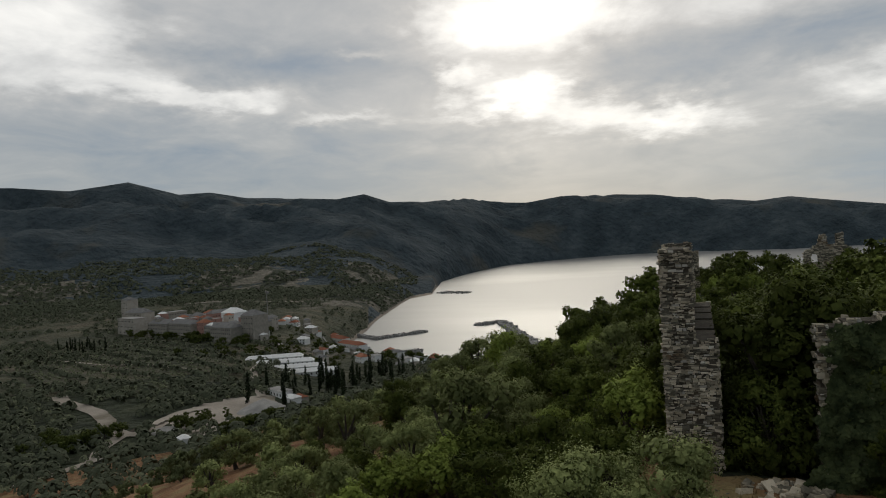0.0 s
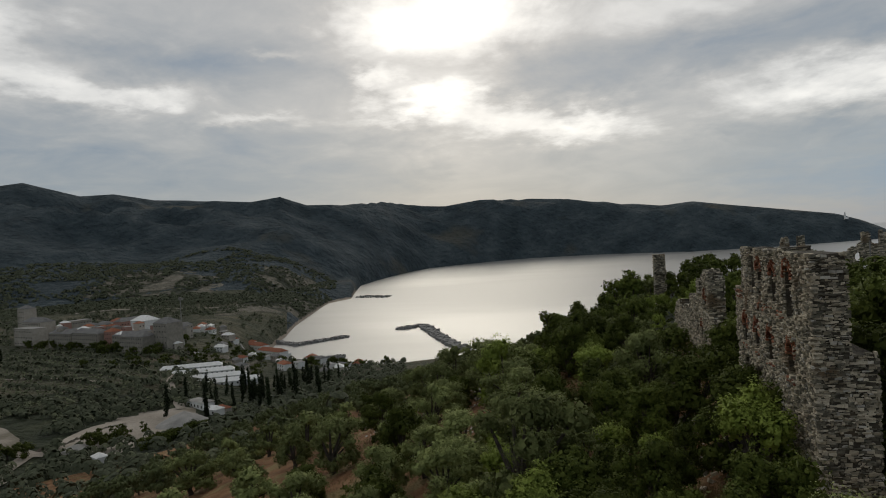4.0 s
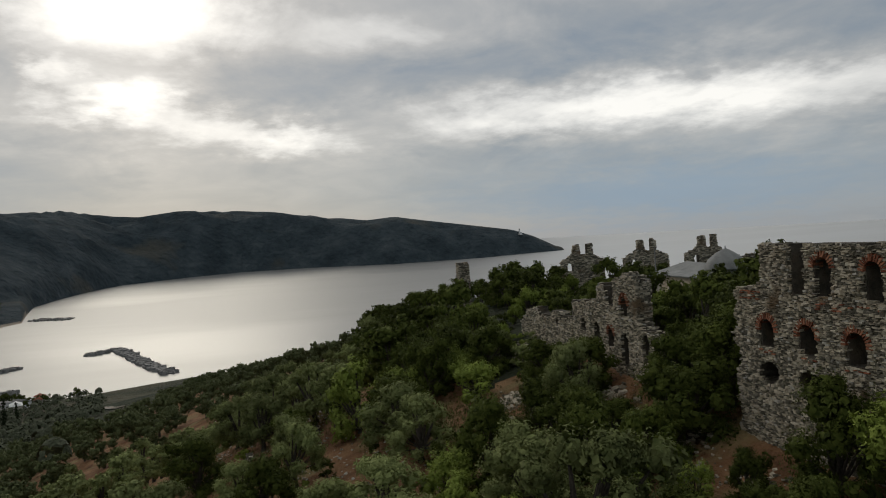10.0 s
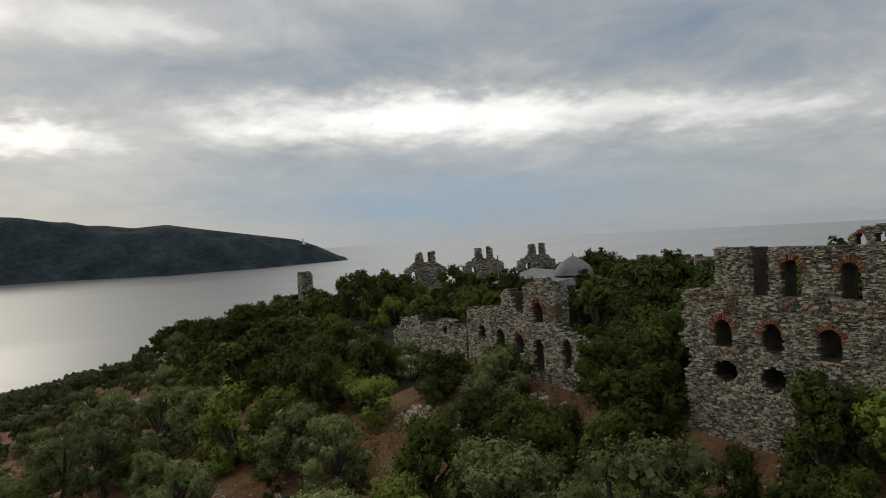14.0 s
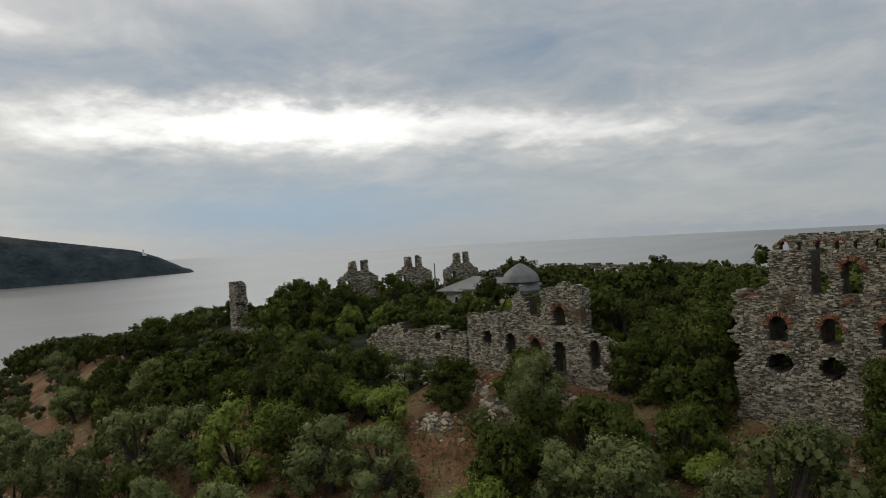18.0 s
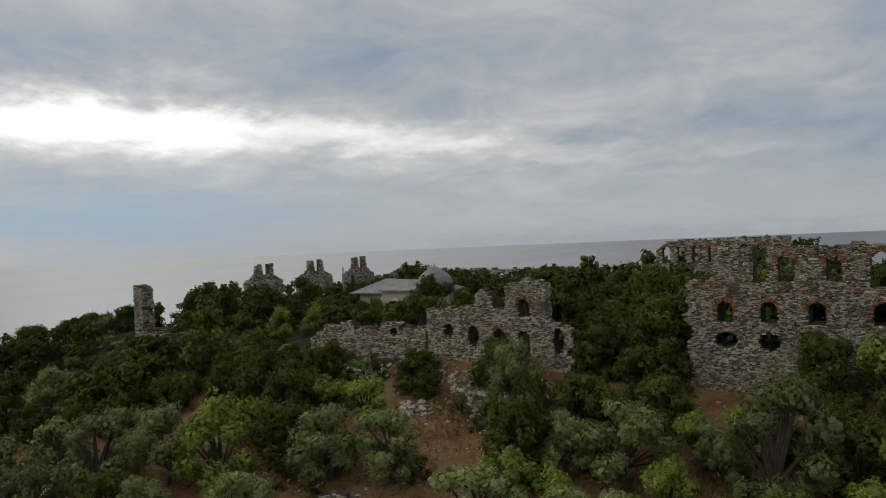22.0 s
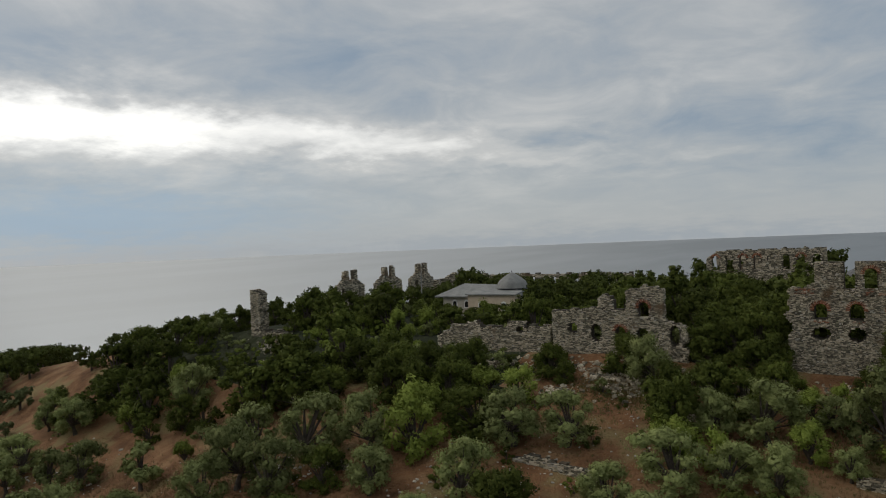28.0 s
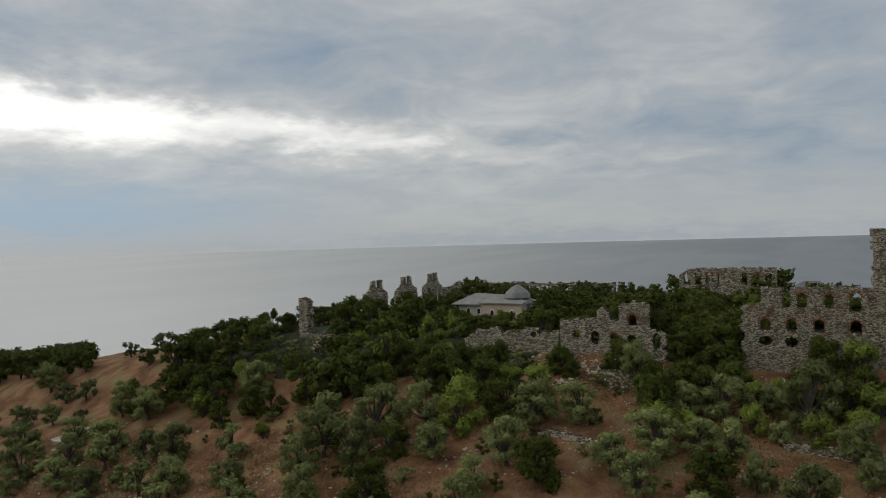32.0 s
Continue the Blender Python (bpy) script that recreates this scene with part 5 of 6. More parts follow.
# ---- church in the enclosure ----
def church():
    root = empty("church", pose(-45.5, 25, -5), "small cream plastered church with a lead roof and a low dome", "church")
    bx = Boxes(3)
    bx.add((-5.2, -3.6, 0), (6.2, 3.8, 3.2))
    bx.make("wall", PLASTER, root)
    v = [(-6.2, -4.4, 3.15), (6.7, -4.0, 3.15), (6.7, 4.4, 3.15), (-6.2, 4.4, 3.15), (-3.6, 0, 4.9), (5.6, 0, 4.6),
         (-6.2, -4.4, 3.3), (6.7, -4.0, 3.3), (6.7, 4.4, 3.3), (-6.2, 4.4, 3.3)]
    f = [(3, 2, 1, 0), (6, 7, 5, 4), (8, 9, 4, 5), (9, 6, 4), (7, 8, 5), (0, 1, 7, 6), (1, 2, 8, 7), (2, 3, 9, 8), (3, 0, 6, 9)]
    mesh_object("roof", v, f, LEAD, root)
    # the wing under the dome
    bx = Boxes(4)
    bx.add((0.2, -5.6, 0), (7.6, -3.62, 3.62))
    bx.make("wing_wall", CREAM, root)
    v = [(-0.1, -5.9, 3.62), (7.9, -5.9, 3.62), (7.9, -3.4, 3.95), (-0.1, -3.4, 3.95), (-0.1, -5.9, 3.76), (7.9, -5.9, 3.76), (7.9, -3.4, 4.1), (-0.1, -3.4, 4.1)]
    mesh_object("wing_roof", v, [tuple(q) for q in CUBE_F], LEAD, root)
    for wx, wy in ((2.3, -5.6), (5.9, -5.6), (-3.2, -3.6), (-1.2, -3.6)):
        outline = [(-0.42, 1.5), (0.42, 1.5)] + [(0.42 * math.cos(radians(q)), 2.35 + 0.42 * math.sin(radians(q))) for q in range(0, 181, 20)]
        for name, mat, k, y0, y1 in (("window_frame", WHITE, 1.0, wy - 0.05, wy + 0.06), ("window_pane", DARK, 0.68, wy - 0.065, wy + 0.02)):
            bm = bmesh.new()
            a = [bm.verts.new((wx + x * k, y0, 2.0 + (z - 2.0) * k)) for x, z in outline]
            c = [bm.verts.new((wx + x * k, y1, 2.0 + (z - 2.0) * k)) for x, z in outline]
            bm.faces.new(a)
            bm.faces.new(c[::-1])
            sleeve(bm, c, a)
            part(name, bm, mat, root)
    bm = bmesh.new()
    rings = []
    for k in range(13):
        q = k / 12
        r = 2.1 * math.cos(q * math.pi / 2) ** 0.82 + 0.02
        rings.append([bm.verts.new((4.5 + r * math.cos(6.2832 * i / 40), r * math.sin(6.2832 * i / 40), 4.72 + 1.78 * q ** 0.95 - 0.12 * math.sin(q * math.pi))) for i in range(40)])
    for lo, hi in zip(rings, rings[1:]):
        sleeve(bm, lo, hi)
    bm.faces.new(rings[-1])
    d = part("dome", bm, LEAD, root)
    d.data.polygons.foreach_set("use_smooth", [True] * len(d.data.polygons))
    bm = bmesh.new()
    bmesh.ops.create_cone(bm, cap_ends=True, segments=40, radius1=2.3, radius2=2.2, depth=0.5, matrix=pose(4.5, 0, 4.5))
    part("drum", bm, LEAD, root)
    bm = bmesh.new()
    bmesh.ops.create_cone(bm, cap_ends=True, segments=8, radius1=0.07, radius2=0.04, depth=0.35, matrix=pose(4.5, 0, 6.6))
    part("finial", bm, DARK, root)
    return root


church()


# ---- woods and orchards of the valley ----
def far_clump(v, f, nm, x, y, z, r, h, rng, n=9):
    coarse = 1.2 / math.sqrt(n / 6)
    for _ in range(n):
        d = Vector((rng.gauss(0, 1), rng.gauss(0, 1), abs(rng.gauss(0, 1)) + 0.1)).normalized()
        p = Vector((x + d.x * r * 0.75, y + d.y * r * 0.75, z + h * (0.2 + 0.7 * d.z)))
        a = d.cross(Vector((rng.gauss(0, 1), rng.gauss(0, 1), rng.gauss(0, 1)))).normalized()
        c = d.cross(a)
        s = r * rng.uniform(0.30, 0.50) * coarse
        k = len(v)
        v += [tuple(p - a * s - c * s * 0.5), tuple(p + a * s - c * s), tuple(p + a * s * 0.8 + c * s), tuple(p - a * s + c * s * 0.8)]
        f.append((k, k + 1, k + 2, k + 3))
        nm += [tuple((d * 0.7 + Vector((0, 0, 0.45))).normalized())] * 4


def far_wood(name, mat, label, spots, size, seed, n=9, tall=1.5):
    rng = random.Random(seed)
    v, f, nm = [], [], []
    xs, ys = np.array([p[0] for p in spots]), np.array([p[1] for p in spots])
    zs = ground_true(xs, ys)
    lx, ly, lz = laid(xs, ys, zs)
    for x, y, z, true_z in zip(lx, ly, lz, zs):
        if true_z < SEA_Z + 2.5:
            continue
        s = rng.uniform(*size)
        far_clump(v, f, nm, x, y, z, s, s * tall, rng, n)
    ob = mesh_object(name, v, f, mat, smooth=True)
    ob.data.normals_split_custom_set_from_vertices(nm)
    return tagged(ob, label, "trees", kind="stuff")


wrng = random.Random(77)


def polar(a, r):
    return HUB.x + r * math.cos(radians(a)), HUB.y + r * math.sin(radians(a))


def open_land(x, y):
    """Yard, terraced orchard and the built-up parts stay free."""
    if ((x + 246) / 44) ** 2 + ((y + 222) / 25) ** 2 < 1 or (-520 < x < -290 and -530 < y < -300):
        return False
    if -800 < x < -510 and -740 < y < -400:
        return wrng.random() < (0.12 if y > -640 else 0.6)
    if -780 < x < -360 and -440 < y < -250:
        return wrng.random() < 0.45
    return True


spots, pale_spots = [], []
for _ in range(9000):
    a, r = wrng.uniform(196, 237), 1400 * wrng.random() ** 0.62
    x, y = polar(a, r)
    if r > 150 and open_land(x, y) and noise.noise((x / 70, y / 70, 0.5)) > -0.12:
        (spots if wrng.random() < 0.72 else pale_spots).append((x, y))
ROAD_AT = ((-262, -356), (-246, -332), (-231, -296), (-216, -272), (-202, -255), (-193, -238), (-222, -240), (-239, -243), (-250, -238), (-173, -229), (-163, -220), (-154, -216), (-140, -217), (-126, -222))
for _ in range(1500):
    x, y = wrng.uniform(-310, -110), wrng.uniform(-380, -205)
    if open_land(x, y) and min(math.hypot(x - a, y - c) for a, c in ROAD_AT) > 13 and noise.noise((x / 40, y / 40, 1.5)) > -0.25:
        (spots if wrng.random() < 0.55 else pale_spots).append((x, y))
far_wood("valley_woods", DISTANT, "dark woods scattered over the valley floor", spots, (1.8, 4.2), 1, 38)
far_wood("valley_scrub", DISTANT_OLIVE, "grey-green scrub scattered over the valley floor", pale_spots, (1.3, 2.6), 3, 26)
spots = []
for _ in range(7000):
    a, r = wrng.uniform(202, 238), wrng.uniform(1250, 1990)
    x, y = polar(a, r)
    if noise.noise((x / 130, y / 130, 2.5)) > -0.38:
        spots.append((x, y))
far_wood("hill_woods", DISTANT, "dark scrub and woods on the lower hills", spots, (3.2, 6.5), 8, 16, 0.9)
spots, hedge = [], []
for row in range(34):
    for k in range(110):
        y = -612 + k * 2.9
        x = -298 - row * 6.6 + 16 * math.sin(y / 60) + 8 * math.sin(y / 23 + row * 0.1) + (y + 450) * 0.22
        if wrng.random() < 0.9:
            (hedge if row % 4 == 0 else spots).append((x + wrng.uniform(-0.7, 0.7), y + wrng.uniform(-0.7, 0.7)))
spots = [q for q in spots if wrng.random() < 0.55]
far_wood("orchard_rows", DISTANT_OLIVE, "olive orchard planted in long terraced rows", spots, (0.9, 1.4), 2, 6)
far_wood("terrace_hedges", DISTANT, "dark hedges along the edges of the orchard terraces", hedge, (1.6, 2.9), 4, 7)
for i in range(64):
    x, y = -352 + wrng.gauss(0, 40), -210 + wrng.gauss(0, 14)
    plant("cypress", x, y, wrng.uniform(0.7, 1.15))
for i in range(14):
    x, y = -470 + wrng.gauss(0, 12), -560 + wrng.gauss(0, 22)
    plant("cypress", x, y, wrng.uniform(0.7, 1.0))


def ribbon(name, pts, width, mat, label):
    """A track laid over the ground."""
    v, f = [], []
    fine_pts = []
    q = [Vector(p) for p in (pts[0], *pts, pts[-1])]
    for a, b0, c, d in zip(q, q[1:], q[2:], q[3:]):
        n = max(2, int((c - b0).length / 4))
        for i in range(n):
            u = i / n
            p = 0.5 * (2 * b0 + (c - a) * u + (2 * a - 5 * b0 + 4 * c - d) * u * u + (3 * b0 - a - 3 * c + d) * u ** 3)
            fine_pts.append((p.x, p.y))
    fine_pts.append(tuple(pts[-1]))
    for i, (x, y) in enumerate(fine_pts):
        ax, ay = fine_pts[max(0, i - 1)]
        bx2, by2 = fine_pts[min(len(fine_pts) - 1, i + 1)]
        t = Vector((bx2 - ax, by2 - ay)).normalized()
        for s in (-1, 1):
            w = width / 2 * (1 + 0.25 * noise.noise((x / 9, y / 9, s)))
            qx, qy = x - t.y * s * w, y + t.x * s * w
            v.append((qx, qy, ground_at(qx, qy) + 0.5))
        if i:
            k = 2 * i
            f.append((k - 2, k, k + 1, k - 1))
    return tagged(mesh_object(name, v, f, mat), label, "road", kind="structure")


ribbon("road", ((-262, -356), (-246, -332), (-231, -296), (-216, -272), (-202, -255), (-193, -238), (-200, -232), (-222, -240), (-239, -243), (-250, -238)), 8, DUST, "pale dusty track winding up from the yard")
ribbon("road", ((-193, -238), (-184, -234), (-173, -229), (-163, -220), (-154, -216), (-140, -217), (-126, -222)), 6, DUST, "pale dusty track below the hill")
ribbon("road", ((-278, -226), (-300, -243), (-328, -266), (-352, -284), (-390, -306)), 5, DUST, "pale track climbing from the yard")
ribbon("road", ((-520, -375), (-500, -362), (-490, -352)), 6, CONCRETE, "grey village lane")
ribbon("road", ((-400, -143), (-372, -131), (-349, -123), (-320, -109)), 4, DUST, "pale track through the olive slope")
ribbon("road", ((-700, -440), (-660, -400), (-620, -372), (-590, -352)), 10, CONCRETE, "concrete quay road beside the harbour")
ribbon("road", ((-420, -560), (-398, -500), (-380, -440), (-372, -390), (-360, -340)), 4, DUST, "pale track between the orchard terraces")
ribbon("road", ((-1000, -640), (-960, -700), (-930, -790), (-900, -850)), 7, DUST, "pale track on the far slope")


# the yard: a gravel heap, bushy islands and dark heaps of timber
def heap(name, x, y, rad, h, mat, label, seed):
    v, f = [], []
    n, m2 = 9, 28
    for i in range(n):
        for j in range(m2):
            a, q = 6.2832 * j / m2, i / (n - 1)
            r0 = rad * q * (1 + 0.22 * noise.noise((math.cos(a) * 1.3, math.sin(a) * 1.3, seed)))
            px, py = x + r0 * math.cos(a) * 1.4, y + r0 * math.sin(a)
            v.append((px, py, ground_at(px, py) - 0.3 + h * (1 - q) ** 0.8 * (1 + 0.2 * noise.noise((px / 3, py / 3, seed)))))
    for i in range(n - 1):
        for j in range(m2):
            f.append((i * m2 + j, (i + 1) * m2 + j, (i + 1) * m2 + (j + 1) % m2, i * m2 + (j + 1) % m2))
    return tagged(mesh_object(name, v, f, mat, smooth=True), label, "heap")


heap("gravel_mound", -252, -206, 12, 5.5, CONCRETE, "grey gravel heap in the dusty yard", 1.0)
heap("gravel_mound", -205, -226, 6, 2.2, CONCRETE, "low grey gravel heap beside the track", 2.0)
for x, y in ((-199, -238), (-204, -236), (-209, -235), (-213, -235), (-217, -236)):
    heap("timber_mound", x, y, 2.2, 1.6, BARK, "dark heap of timber beside the yard", x)
for k in range(9):
    plant("far_oak", -236 + wrng.gauss(0, 6), -228 + wrng.gauss(0, 2.4), wrng.uniform(0.35, 0.7))
for k in range(16):
    plant("far_oak", -216 + wrng.gauss(0, 8), -220 + wrng.gauss(0, 4), wrng.uniform(0.6, 1.2))
for k in range(26):
    plant("far_oak", -212 + wrng.gauss(0, 16), -184 + wrng.gauss(0, 4), wrng.uniform(0.7, 1.1))
for k in range(22):
    plant("far_oak", -176 + wrng.gauss(0, 9), -243 + wrng.gauss(0, 5), wrng.uniform(1.0, 1.7))


# ---- village in the valley ----
def house(x, y, w, d, h, turn, roof, wall=TOWN_WALL, label="far village house with plastered walls", storeys=2):
    z = ground_at(x, y)
    root = empty("house", pose(x, y, z - 1, 0, 0, turn), label, "house", "houses in the valley")
    bx = Boxes(1)
    bx.add((-w / 2, -d / 2, 0), (w / 2, d / 2, h + 1))
    bx.make("wall", wall, root)
    e = 0.4
    top = h + 1
    rh = min(w, d) * 0.28 if roof is not CONCRETE else 0.5
    v = [(-w / 2 - e, -d / 2 - e, top), (w / 2 + e, -d / 2 - e, top), (w / 2 + e, d / 2 + e, top), (-w / 2 - e, d / 2 + e, top),
         (-w / 2 + min(w, d) * 0.3, 0, top + rh), (w / 2 - min(w, d) * 0.3, 0, top + rh)]
    mesh_object("roof", v, [(3, 2, 1, 0), (0, 1, 5, 4), (2, 3, 4, 5), (3, 0, 4), (1, 2, 5)], roof, root)
    n = max(2, int(w / 3.2))
    for s in range(storeys):
        for i in range(n):
            wx = -w / 2 + (i + 0.5) * w / n
            wz = 1 + (s + 0.45) * h / storeys
            for side in (-1, 1):
                b2 = Boxes(1)
                b2.add((wx - 0.5, side * (d / 2 + 0.02) - 0.05, wz - 0.6), (wx + 0.5, side * (d / 2 + 0.02) + 0.05, wz + 0.7))
                b2.make("window", DARK, root)
    return root


trng = random.Random(31)
BLOCK = "large stone monastery block in the valley"
GREY_WALL = material("grey_rendered_wall", ((0.22, 0.205, 0.175), (0.38, 0.35, 0.30)), 0.3, 8, 0.92, 0.3, 2)
PINK = material("pink_render", ((0.30, 0.17, 0.14), (0.42, 0.25, 0.20)), 0.3, 6, 0.9)
house(-589, -622, 36, 16, 19, 72, CONCRETE, TOWN_WALL, BLOCK, 3)
house(-572, -560, 40, 16, 15, 72, TOWN_ROOF, GREY_WALL, BLOCK, 4)
house(-555, -515, 44, 15, 16, 72, TOWN_ROOF, GREY_WALL, BLOCK, 4)
house(-548, -484, 12, 12, 17, 72, ROOFTILE, PINK, "pink rendered house in the monastery", 4)
house(-538, -462, 22, 14, 14, 72, TOWN_ROOF, GREY_WALL, BLOCK, 4)
house(-522, -436, 34, 16, 15, 72, TOWN_ROOF, GREY_WALL, BLOCK, 4)
house(-528, -408, 19, 18, 25, 72, TOWN_ROOF, GREY_WALL, "tall stone fortress tower of the monastery", 5)
house(-600, -486, 24, 18, 22, 72, WHITE, WHITE, "white sheeted block under repair", 2)
house(-665, -700, 15, 15, 34, 72, TOWN_ROOF, TOWN_WALL, "square stone tower of the monastery", 5)
house(-640, -660, 40, 18, 20, 72, TOWN_ROOF, TOWN_WALL, BLOCK, 4)
for i in range(16):
    q, d = trng.uniform(0, 1), trng.uniform(35, 120)
    house(-600 + 75 * q - d * 0.9, -650 + 235 * q + d * 0.3 - d * 0.5, trng.uniform(14, 30), trng.uniform(10, 14), trng.uniform(11, 19), 72 + trng.choice((0, 90)),
          trng.choice((TOWN_ROOF, TOWN_ROOF, ROOFTILE, CONCRETE)), trng.choice((TOWN_WALL, GREY_WALL, PINK)), BLOCK, 3)
for i in range(26):
    q, d = trng.uniform(0, 1), trng.uniform(-6, 70)
    house(-585 + 60 * q - d * 0.9, -640 + 225 * q - d * 0.2, trng.uniform(7, 14), trng.uniform(7, 10), trng.uniform(10, 21), 72 + trng.choice((0, 90)),
          trng.choice((TOWN_ROOF, ROOFTILE, CONCRETE, WHITE)), trng.choice((TOWN_WALL, PLASTER, GREY_WALL, PINK)), "narrow plastered house of the monastery", 4)
house(-728, -428, 36, 12, 6, 60, ROOFTILE, WHITE, "long red-roofed boathouse at the harbour", 1)
house(-622, -352, 40, 11, 5, 62, ROOFTILE, WHITE, "long red-roofed quay building", 1)
for i in range(30):
    x, y = trng.uniform(-760, -520), 0
    y = trng.uniform(-500, -390) if x < -640 else trng.uniform(-430, -265)
    if ground_at(x, y) > SEA_Z + 3:
        house(x, y, trng.uniform(8, 13), trng.uniform(7, 10), trng.uniform(3.5, 6.5), trng.uniform(0, 90), trng.choice((ROOFTILE, CONCRETE, TOWN_ROOF, WHITE)), trng.choice((TOWN_WALL, WHITE)))
for i in range(4):
    house(-418 + i * 12, -312 + i * 17, 44, 8, 2.6, 118, WHITE, WHITE, "long white greenhouse shed", 1)
house(-290, -222, 17, 7, 4, 62, CONCRETE, WHITE, "low flat-roofed shed beside the yard", 1)
house(-279, -207, 8, 6, 3, 75, WHITE, WHITE, "small white shed beside the yard", 1)
house(-181, -194, 5, 4, 3, 60, WHITE, WHITE, "small white hut among the trees", 1)


house(-284, -205, 7, 6, 3, 62, ROOFTILE, TOWN_WALL, "small red-roofed shed beside the yard", 1)
for x, y in ((-470, -228), (-486, -222), (-500, -236), (-520, -232), (-538, -226), (-556, -236), (-576, -240), (-512, -286), (-496, -262), (-530, -300), (-470, -262), (-452, -290), (-545, -318), (-480, -310)):
    house(x, y, trng.uniform(7, 13), trng.uniform(6, 9), trng.uniform(3, 6), trng.uniform(0, 90), trng.choice((ROOFTILE, CONCRETE, TOWN_ROOF, WHITE)), trng.choice((TOWN_WALL, WHITE, PLASTER)), "small plastered house among trees near the shore")
for i in range(90):
    x, y = trng.uniform(-640, -430), trng.uniform(-420, -215)
    if ground_at(x, y) > SEA_Z + 4:
        plant("far_oak", x, y, trng.uniform(0.9, 1.9))
for i in range(60):
    q = trng.random()
    plant("far_oak", -505 - 75 * q + trng.gauss(0, 8), -395 - 220 * q + trng.gauss(0, 8), trng.uniform(1.0, 2.0))


def crane(x, y):
    z = ground_at(x, y)
    root = empty("crane", pose(x, y, z, 0, 0, 40), "thin pale tower crane over the monastery roofs", "crane")
    for nm, lo, hi in (("mast", (-0.4, -0.4, 0), (0.4, 0.4, 40)), ("jib", (-10, -0.3, 40), (32, 0.3, 40.8)), ("cabin", (-1.2, 0.7, 37.5), (1.2, 2.4, 40)), ("counterweight", (-10, -1, 37.6), (-7.5, 1, 40))):
        bx = Boxes(1)
        bx.add(lo, hi)
        bx.make(nm, CONCRETE, root)


crane(-640, -470)
house(2, 84, 6, 5, 6.5, 10, TOWN_ROOF, WHITE, "small white hut behind the far wall", 1)
bx = Boxes(1)
bx.add((-57.06, 24.94, -5.5), (-56.94, 25.06, 1.6), 0.01)
tagged(bx.make("pole", CONCRETE), "thin grey pole beside the church", "pole")


def lighthouse(bearing, dist):
    x, y = polar(bearing, dist)
    lx, ly, lz = (float(q) for q in laid(np.array(x), np.array(y), ground_true(np.array([x]), np.array([y]))[0]))
    root = empty("lighthouse", pose(lx, ly, lz - 2), "small white lighthouse on the far headland", "lighthouse")
    bm = bmesh.new()
    bmesh.ops.create_cone(bm, cap_ends=True, segments=16, radius1=4.5, radius2=3.2, depth=24, matrix=pose(0, 0, 12))
    part("tower", bm, WHITE, root)
    bm = bmesh.new()
    bmesh.ops.create_cone(bm, cap_ends=True, segments=16, radius1=2.6, radius2=1.0, depth=5, matrix=pose(0, 0, 26.5))
    part("lantern", bm, TOWN_ROOF, root)
    bx = Boxes(2)
    bx.add((5, -6, 0), (22, 6, 8))
    bx.make("keeper_house", WHITE, root)


lighthouse(162.56, 5000)


# harbour works
def mole(name, pts, width, label):
    bx = Boxes(9)
    r = random.Random(4)
    for (x0, y0), (x1, y1) in zip(pts, pts[1:]):
        n = int(math.hypot(x1 - x0, y1 - y0) / 3)
        for i in range(n):
            t = i / n
            for _ in range(5):
                cx, cy, s = x0 + (x1 - x0) * t + r.uniform(-width, width), y0 + (y1 - y0) * t + r.uniform(-width, width), r.uniform(1.2, 2.6)
                bx.add((cx - s, cy - s, SEA_Z - 3), (cx + s, cy + s, SEA_Z + r.uniform(1.5, 4.0)), 0.8)
    return tagged(bx.make(name, CONCRETE), label, "breakwater", kind="stuff")


mole("breakwater", ((-940, -308), (-972, -284), (-930, -262), (-787, -199), (-740, -170)), 7, "curved breakwater of heaped grey boulders in the bay")
mole("pier", ((-834, -460), (-800, -410), (-870, -366)), 3.5, "long stone pier with a bent arm in the harbour")
mole("pier", ((-670, -350), (-702, -304)), 2.5, "short straight stone pier beside the village")
mole("headland", ((-1600, -600), (-1567, -542)), 22, "low dark rocky islet at the end of the beach")


# ---- rubble, stones, dry grass and terrace walls ----
def rubble(name, patches, mat, label, seed):
    """Loose stones: patches of (x, y, half-width, half-depth, count, least size, greatest size)."""
    r = random.Random(seed)
    bx = Boxes(seed)
    for cx, cy, ax, ay, count, s0, s1 in patches:
        for _ in range(count):
            x, y = cx + r.gauss(0, 0.5) * ax, cy + r.gauss(0, 0.5) * ay
            s = s0 + (s1 - s0) * r.random() ** 2.5
            m = pose(x, y, ground_at(x, y) + s * 0.12, r.uniform(-30, 30), r.uniform(-30, 30), r.uniform(0, 360))
            bx.add((-s / 2, -s * 0.35, -s * 0.22), (s / 2, s * 0.35, s * 0.22), s * 0.1, m)
    return tagged(bx.make(name, mat), label, "stones", kind="stuff")


rubble("rubble", ((-15.5, -2.6, 5.5, 1.6, 520, 0.12, 0.6), (-22, -1.8, 3, 1.0, 160, 0.12, 0.5), (-4.5, -2.6, 1.6, 1.8, 260, 0.1, 0.5), (-31, -2.0, 6, 1.2, 260, 0.12, 0.5),
                  (2, -2.2, 4.0, 1.0, 160, 0.08, 0.35), (-15, -4.2, 3.5, 2.4, 420, 0.1, 0.55), (-21, -6.5, 2.0, 1.2, 160, 0.1, 0.5), (-8.5, -8.2, 1.2, 1.0, 140, 0.1, 0.5), (-62, -1.5, 4, 1.5, 160, 0.12, 0.5), (18, 3.4, 3.5, 2.2, 260, 0.1, 0.5), (13.8, 4.0, 1.2, 1.2, 120, 0.1, 0.45)),
       STONE, "tumbled grey rubble at the foot of the walls", 5)
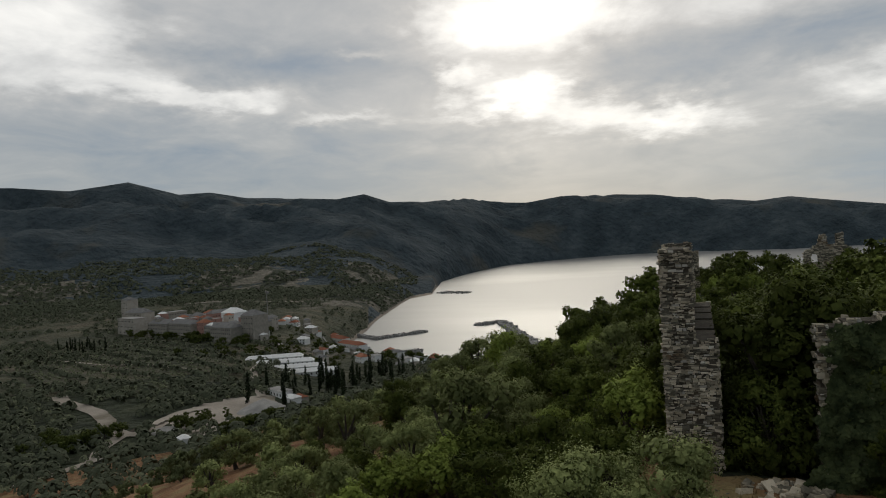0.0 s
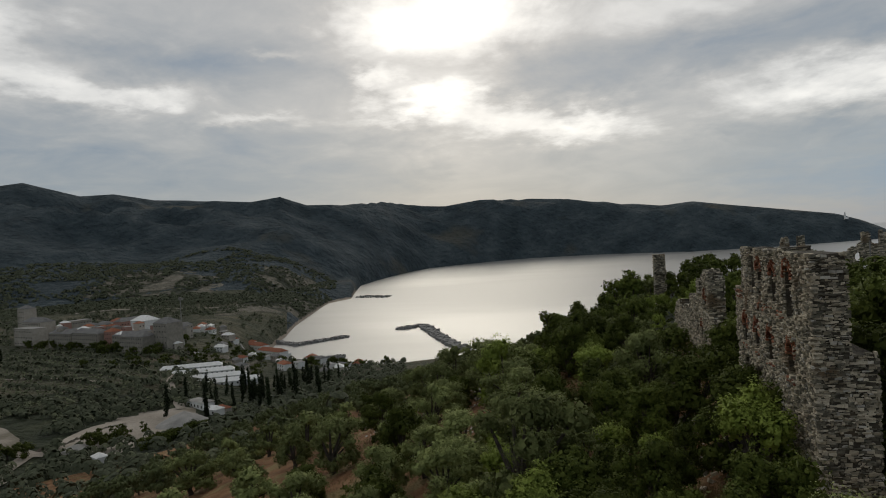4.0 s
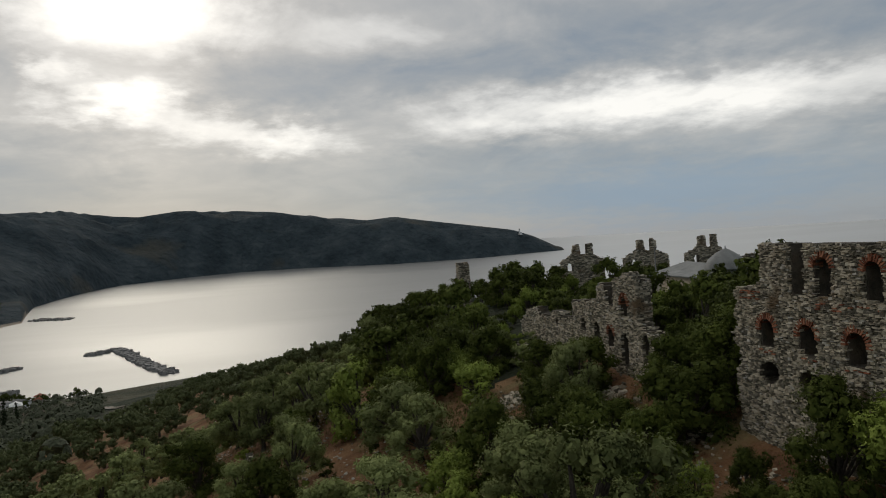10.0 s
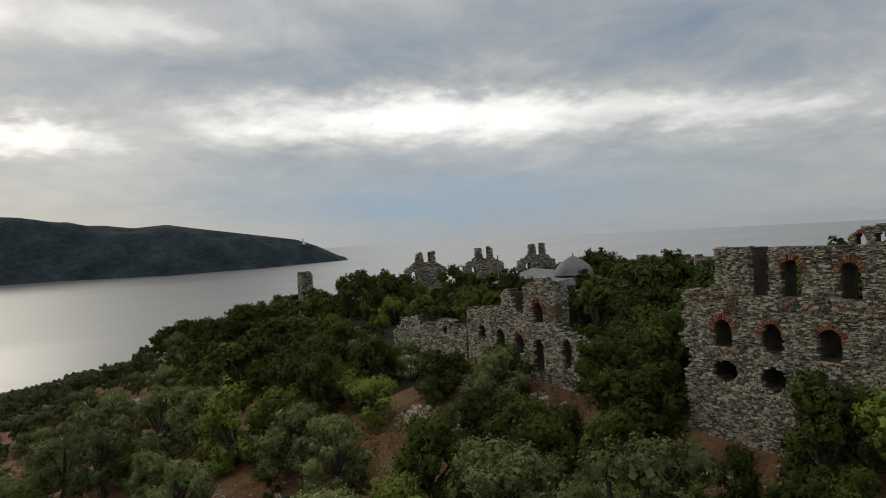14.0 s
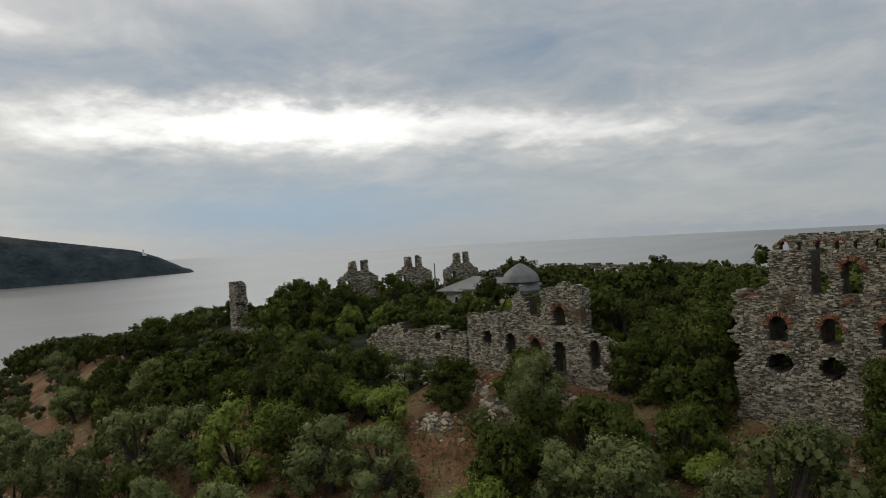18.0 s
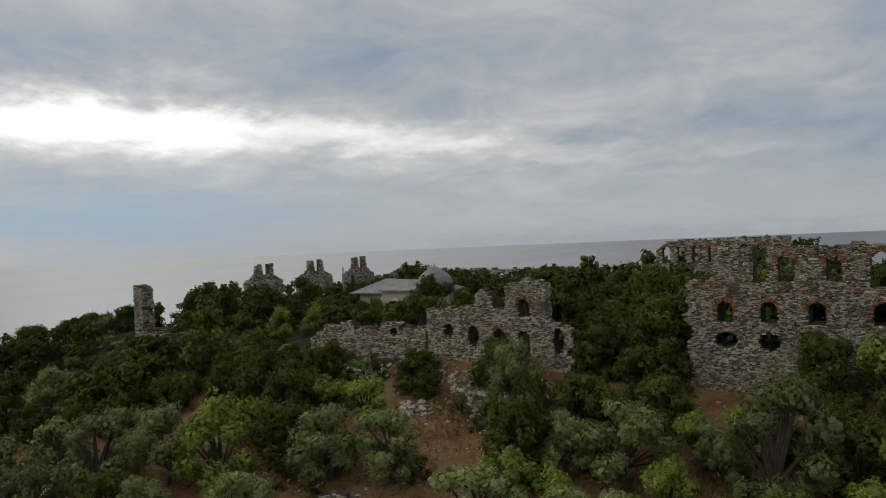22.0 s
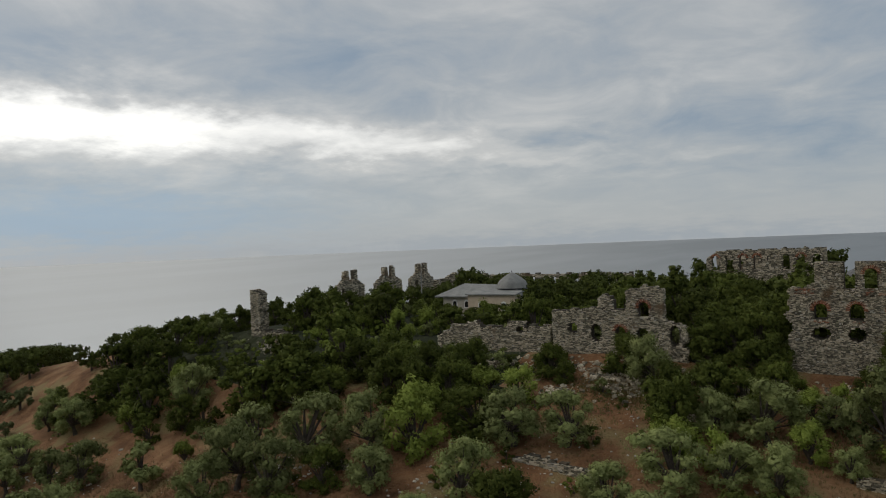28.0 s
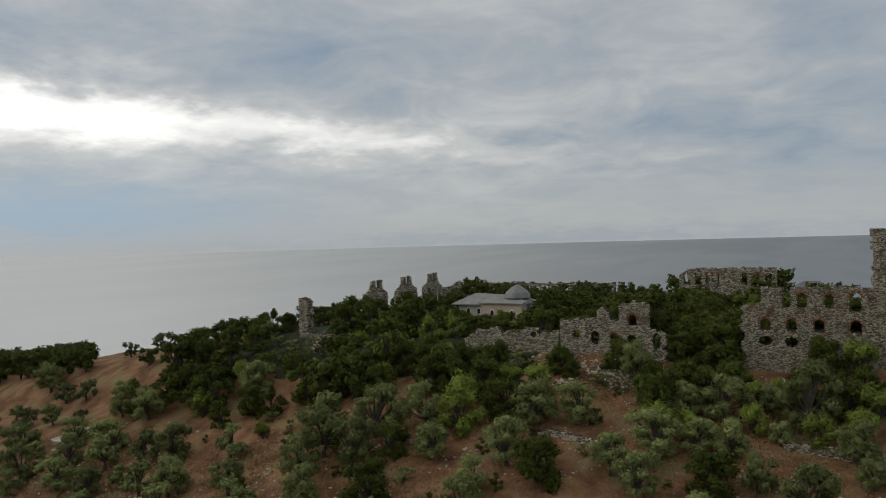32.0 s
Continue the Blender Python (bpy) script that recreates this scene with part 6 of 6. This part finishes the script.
rubble("field_stones", ((-13, -9, 6, 6, 200, 0.04, 0.2), (-22, -20, 9, 5, 320, 0.04, 0.3), (-44, -31, 10, 5, 260, 0.05, 0.35), (0, -19, 14, 6, 300, 0.04, 0.25), (-70, -28, 20, 10, 360, 0.08, 0.45),
                        (-40, -22, 5, 3, 160, 0.08, 0.4), (-98, -20, 3, 2, 90, 0.4, 1.3), (-90, -25, 20, 10, 160, 0.1, 0.5), (19, 3.2, 3, 2, 160, 0.04, 0.2)),
       PALE_STONE, "pale stones scattered over the red soil", 6)


def grass(name, patches, mat, label, seed):
    r = random.Random(seed)
    v, f = [], []
    for cx, cy, ax, ay, count, h in patches:
        for _ in range(count):
            x, y = cx + r.gauss(0, 0.5) * ax, cy + r.gauss(0, 0.5) * ay
            z = ground_at(x, y)
            for _ in range(6):
                a, lean, hh = r.uniform(0, 6.28), r.uniform(0.1, 0.5), h * r.uniform(0.25, 0.85)
                px, py = x + r.uniform(-0.12, 0.12), y + r.uniform(-0.12, 0.12)
                w = 0.016
                k = len(v)
                v += [(px - w * math.sin(a), py + w * math.cos(a), z - 0.03), (px + w * math.sin(a), py - w * math.cos(a), z - 0.03),
                      (px + hh * lean * math.cos(a), py + hh * lean * math.sin(a), z + hh)]
                f.append((k, k + 1, k + 2))
    return tagged(mesh_object(name, v, f, mat), label, "grass", kind="stuff")


grass("dry_grass", ((-10.5, -3.2, 3.0, 2.2, 700, 0.7), (-13.5, -5.5, 4, 3, 500, 0.4), (-17, -4.5, 5, 1.6, 700, 0.45), (-26, -14, 6, 3, 500, 0.4), (-55, -24, 14, 6, 1500, 0.45), (-85, -26, 22, 10, 2500, 0.5),
                    (-30, -27, 16, 4, 900, 0.35), (2, -16, 12, 4, 900, 0.35), (9, -3.5, 2, 1.2, 300, 0.9), (20, 3, 4, 2, 300, 0.3)),
      DRY, "tufts of dry yellow grass on the slope", 8)
GREEN_TUFT = leaf_material("green_weeds", (0.06, 0.075, 0.02), (0.15, 0.165, 0.06))
grass("green_weeds", ((-16, -6, 6, 3, 900, 0.35), (-22, -11, 8, 4, 900, 0.4), (0, -11, 9, 3, 900, 0.4), (-45, -20, 12, 5, 1200, 0.4), (-35, -30, 20, 6, 1200, 0.3), (5, -22, 12, 6, 900, 0.3)),
      GREEN_TUFT, "green weeds between the bushes", 9)


def terrace(x0, y0, x1, y1, h, seed):
    turn = math.degrees(math.atan2(y1 - y0, x1 - x0))
    ln = math.hypot(x1 - x0, y1 - y0)
    zs = [ground_at(x0 + (x1 - x0) * k / 6, y0 + (y1 - y0) * k / 6) for k in range(7)]
    lo = min(zs) - 0.6

    def solid(u, z):
        g = float(np.interp(u / ln, [k / 6 for k in range(7)], zs))
        return z < g + h + rough(u, 0.2, seed, 0.8) - 0.5 * max(0, 1 - u) - 0.5 * max(0, 1 - (ln - u))

    return ruin_wall("terrace_wall", x0, y0, turn, ln, lo, max(zs) + h + 0.4, 0.6, solid, "low dry-stone terrace wall on the olive slope", seed=seed, cell=0.2, faces="fe", pale=0.1)


terrace(2.6, -14.2, 11.5, -16.4, 0.9, 101)
terrace(-20.5, -16.8, -13.2, -17.4, 0.7, 102)
terrace(-37.2, -21.4, -33.8, -21.0, 0.7, 103)
terrace(-38.4, -27.4, -33.4, -27.0, 0.6, 104)


join_woods()
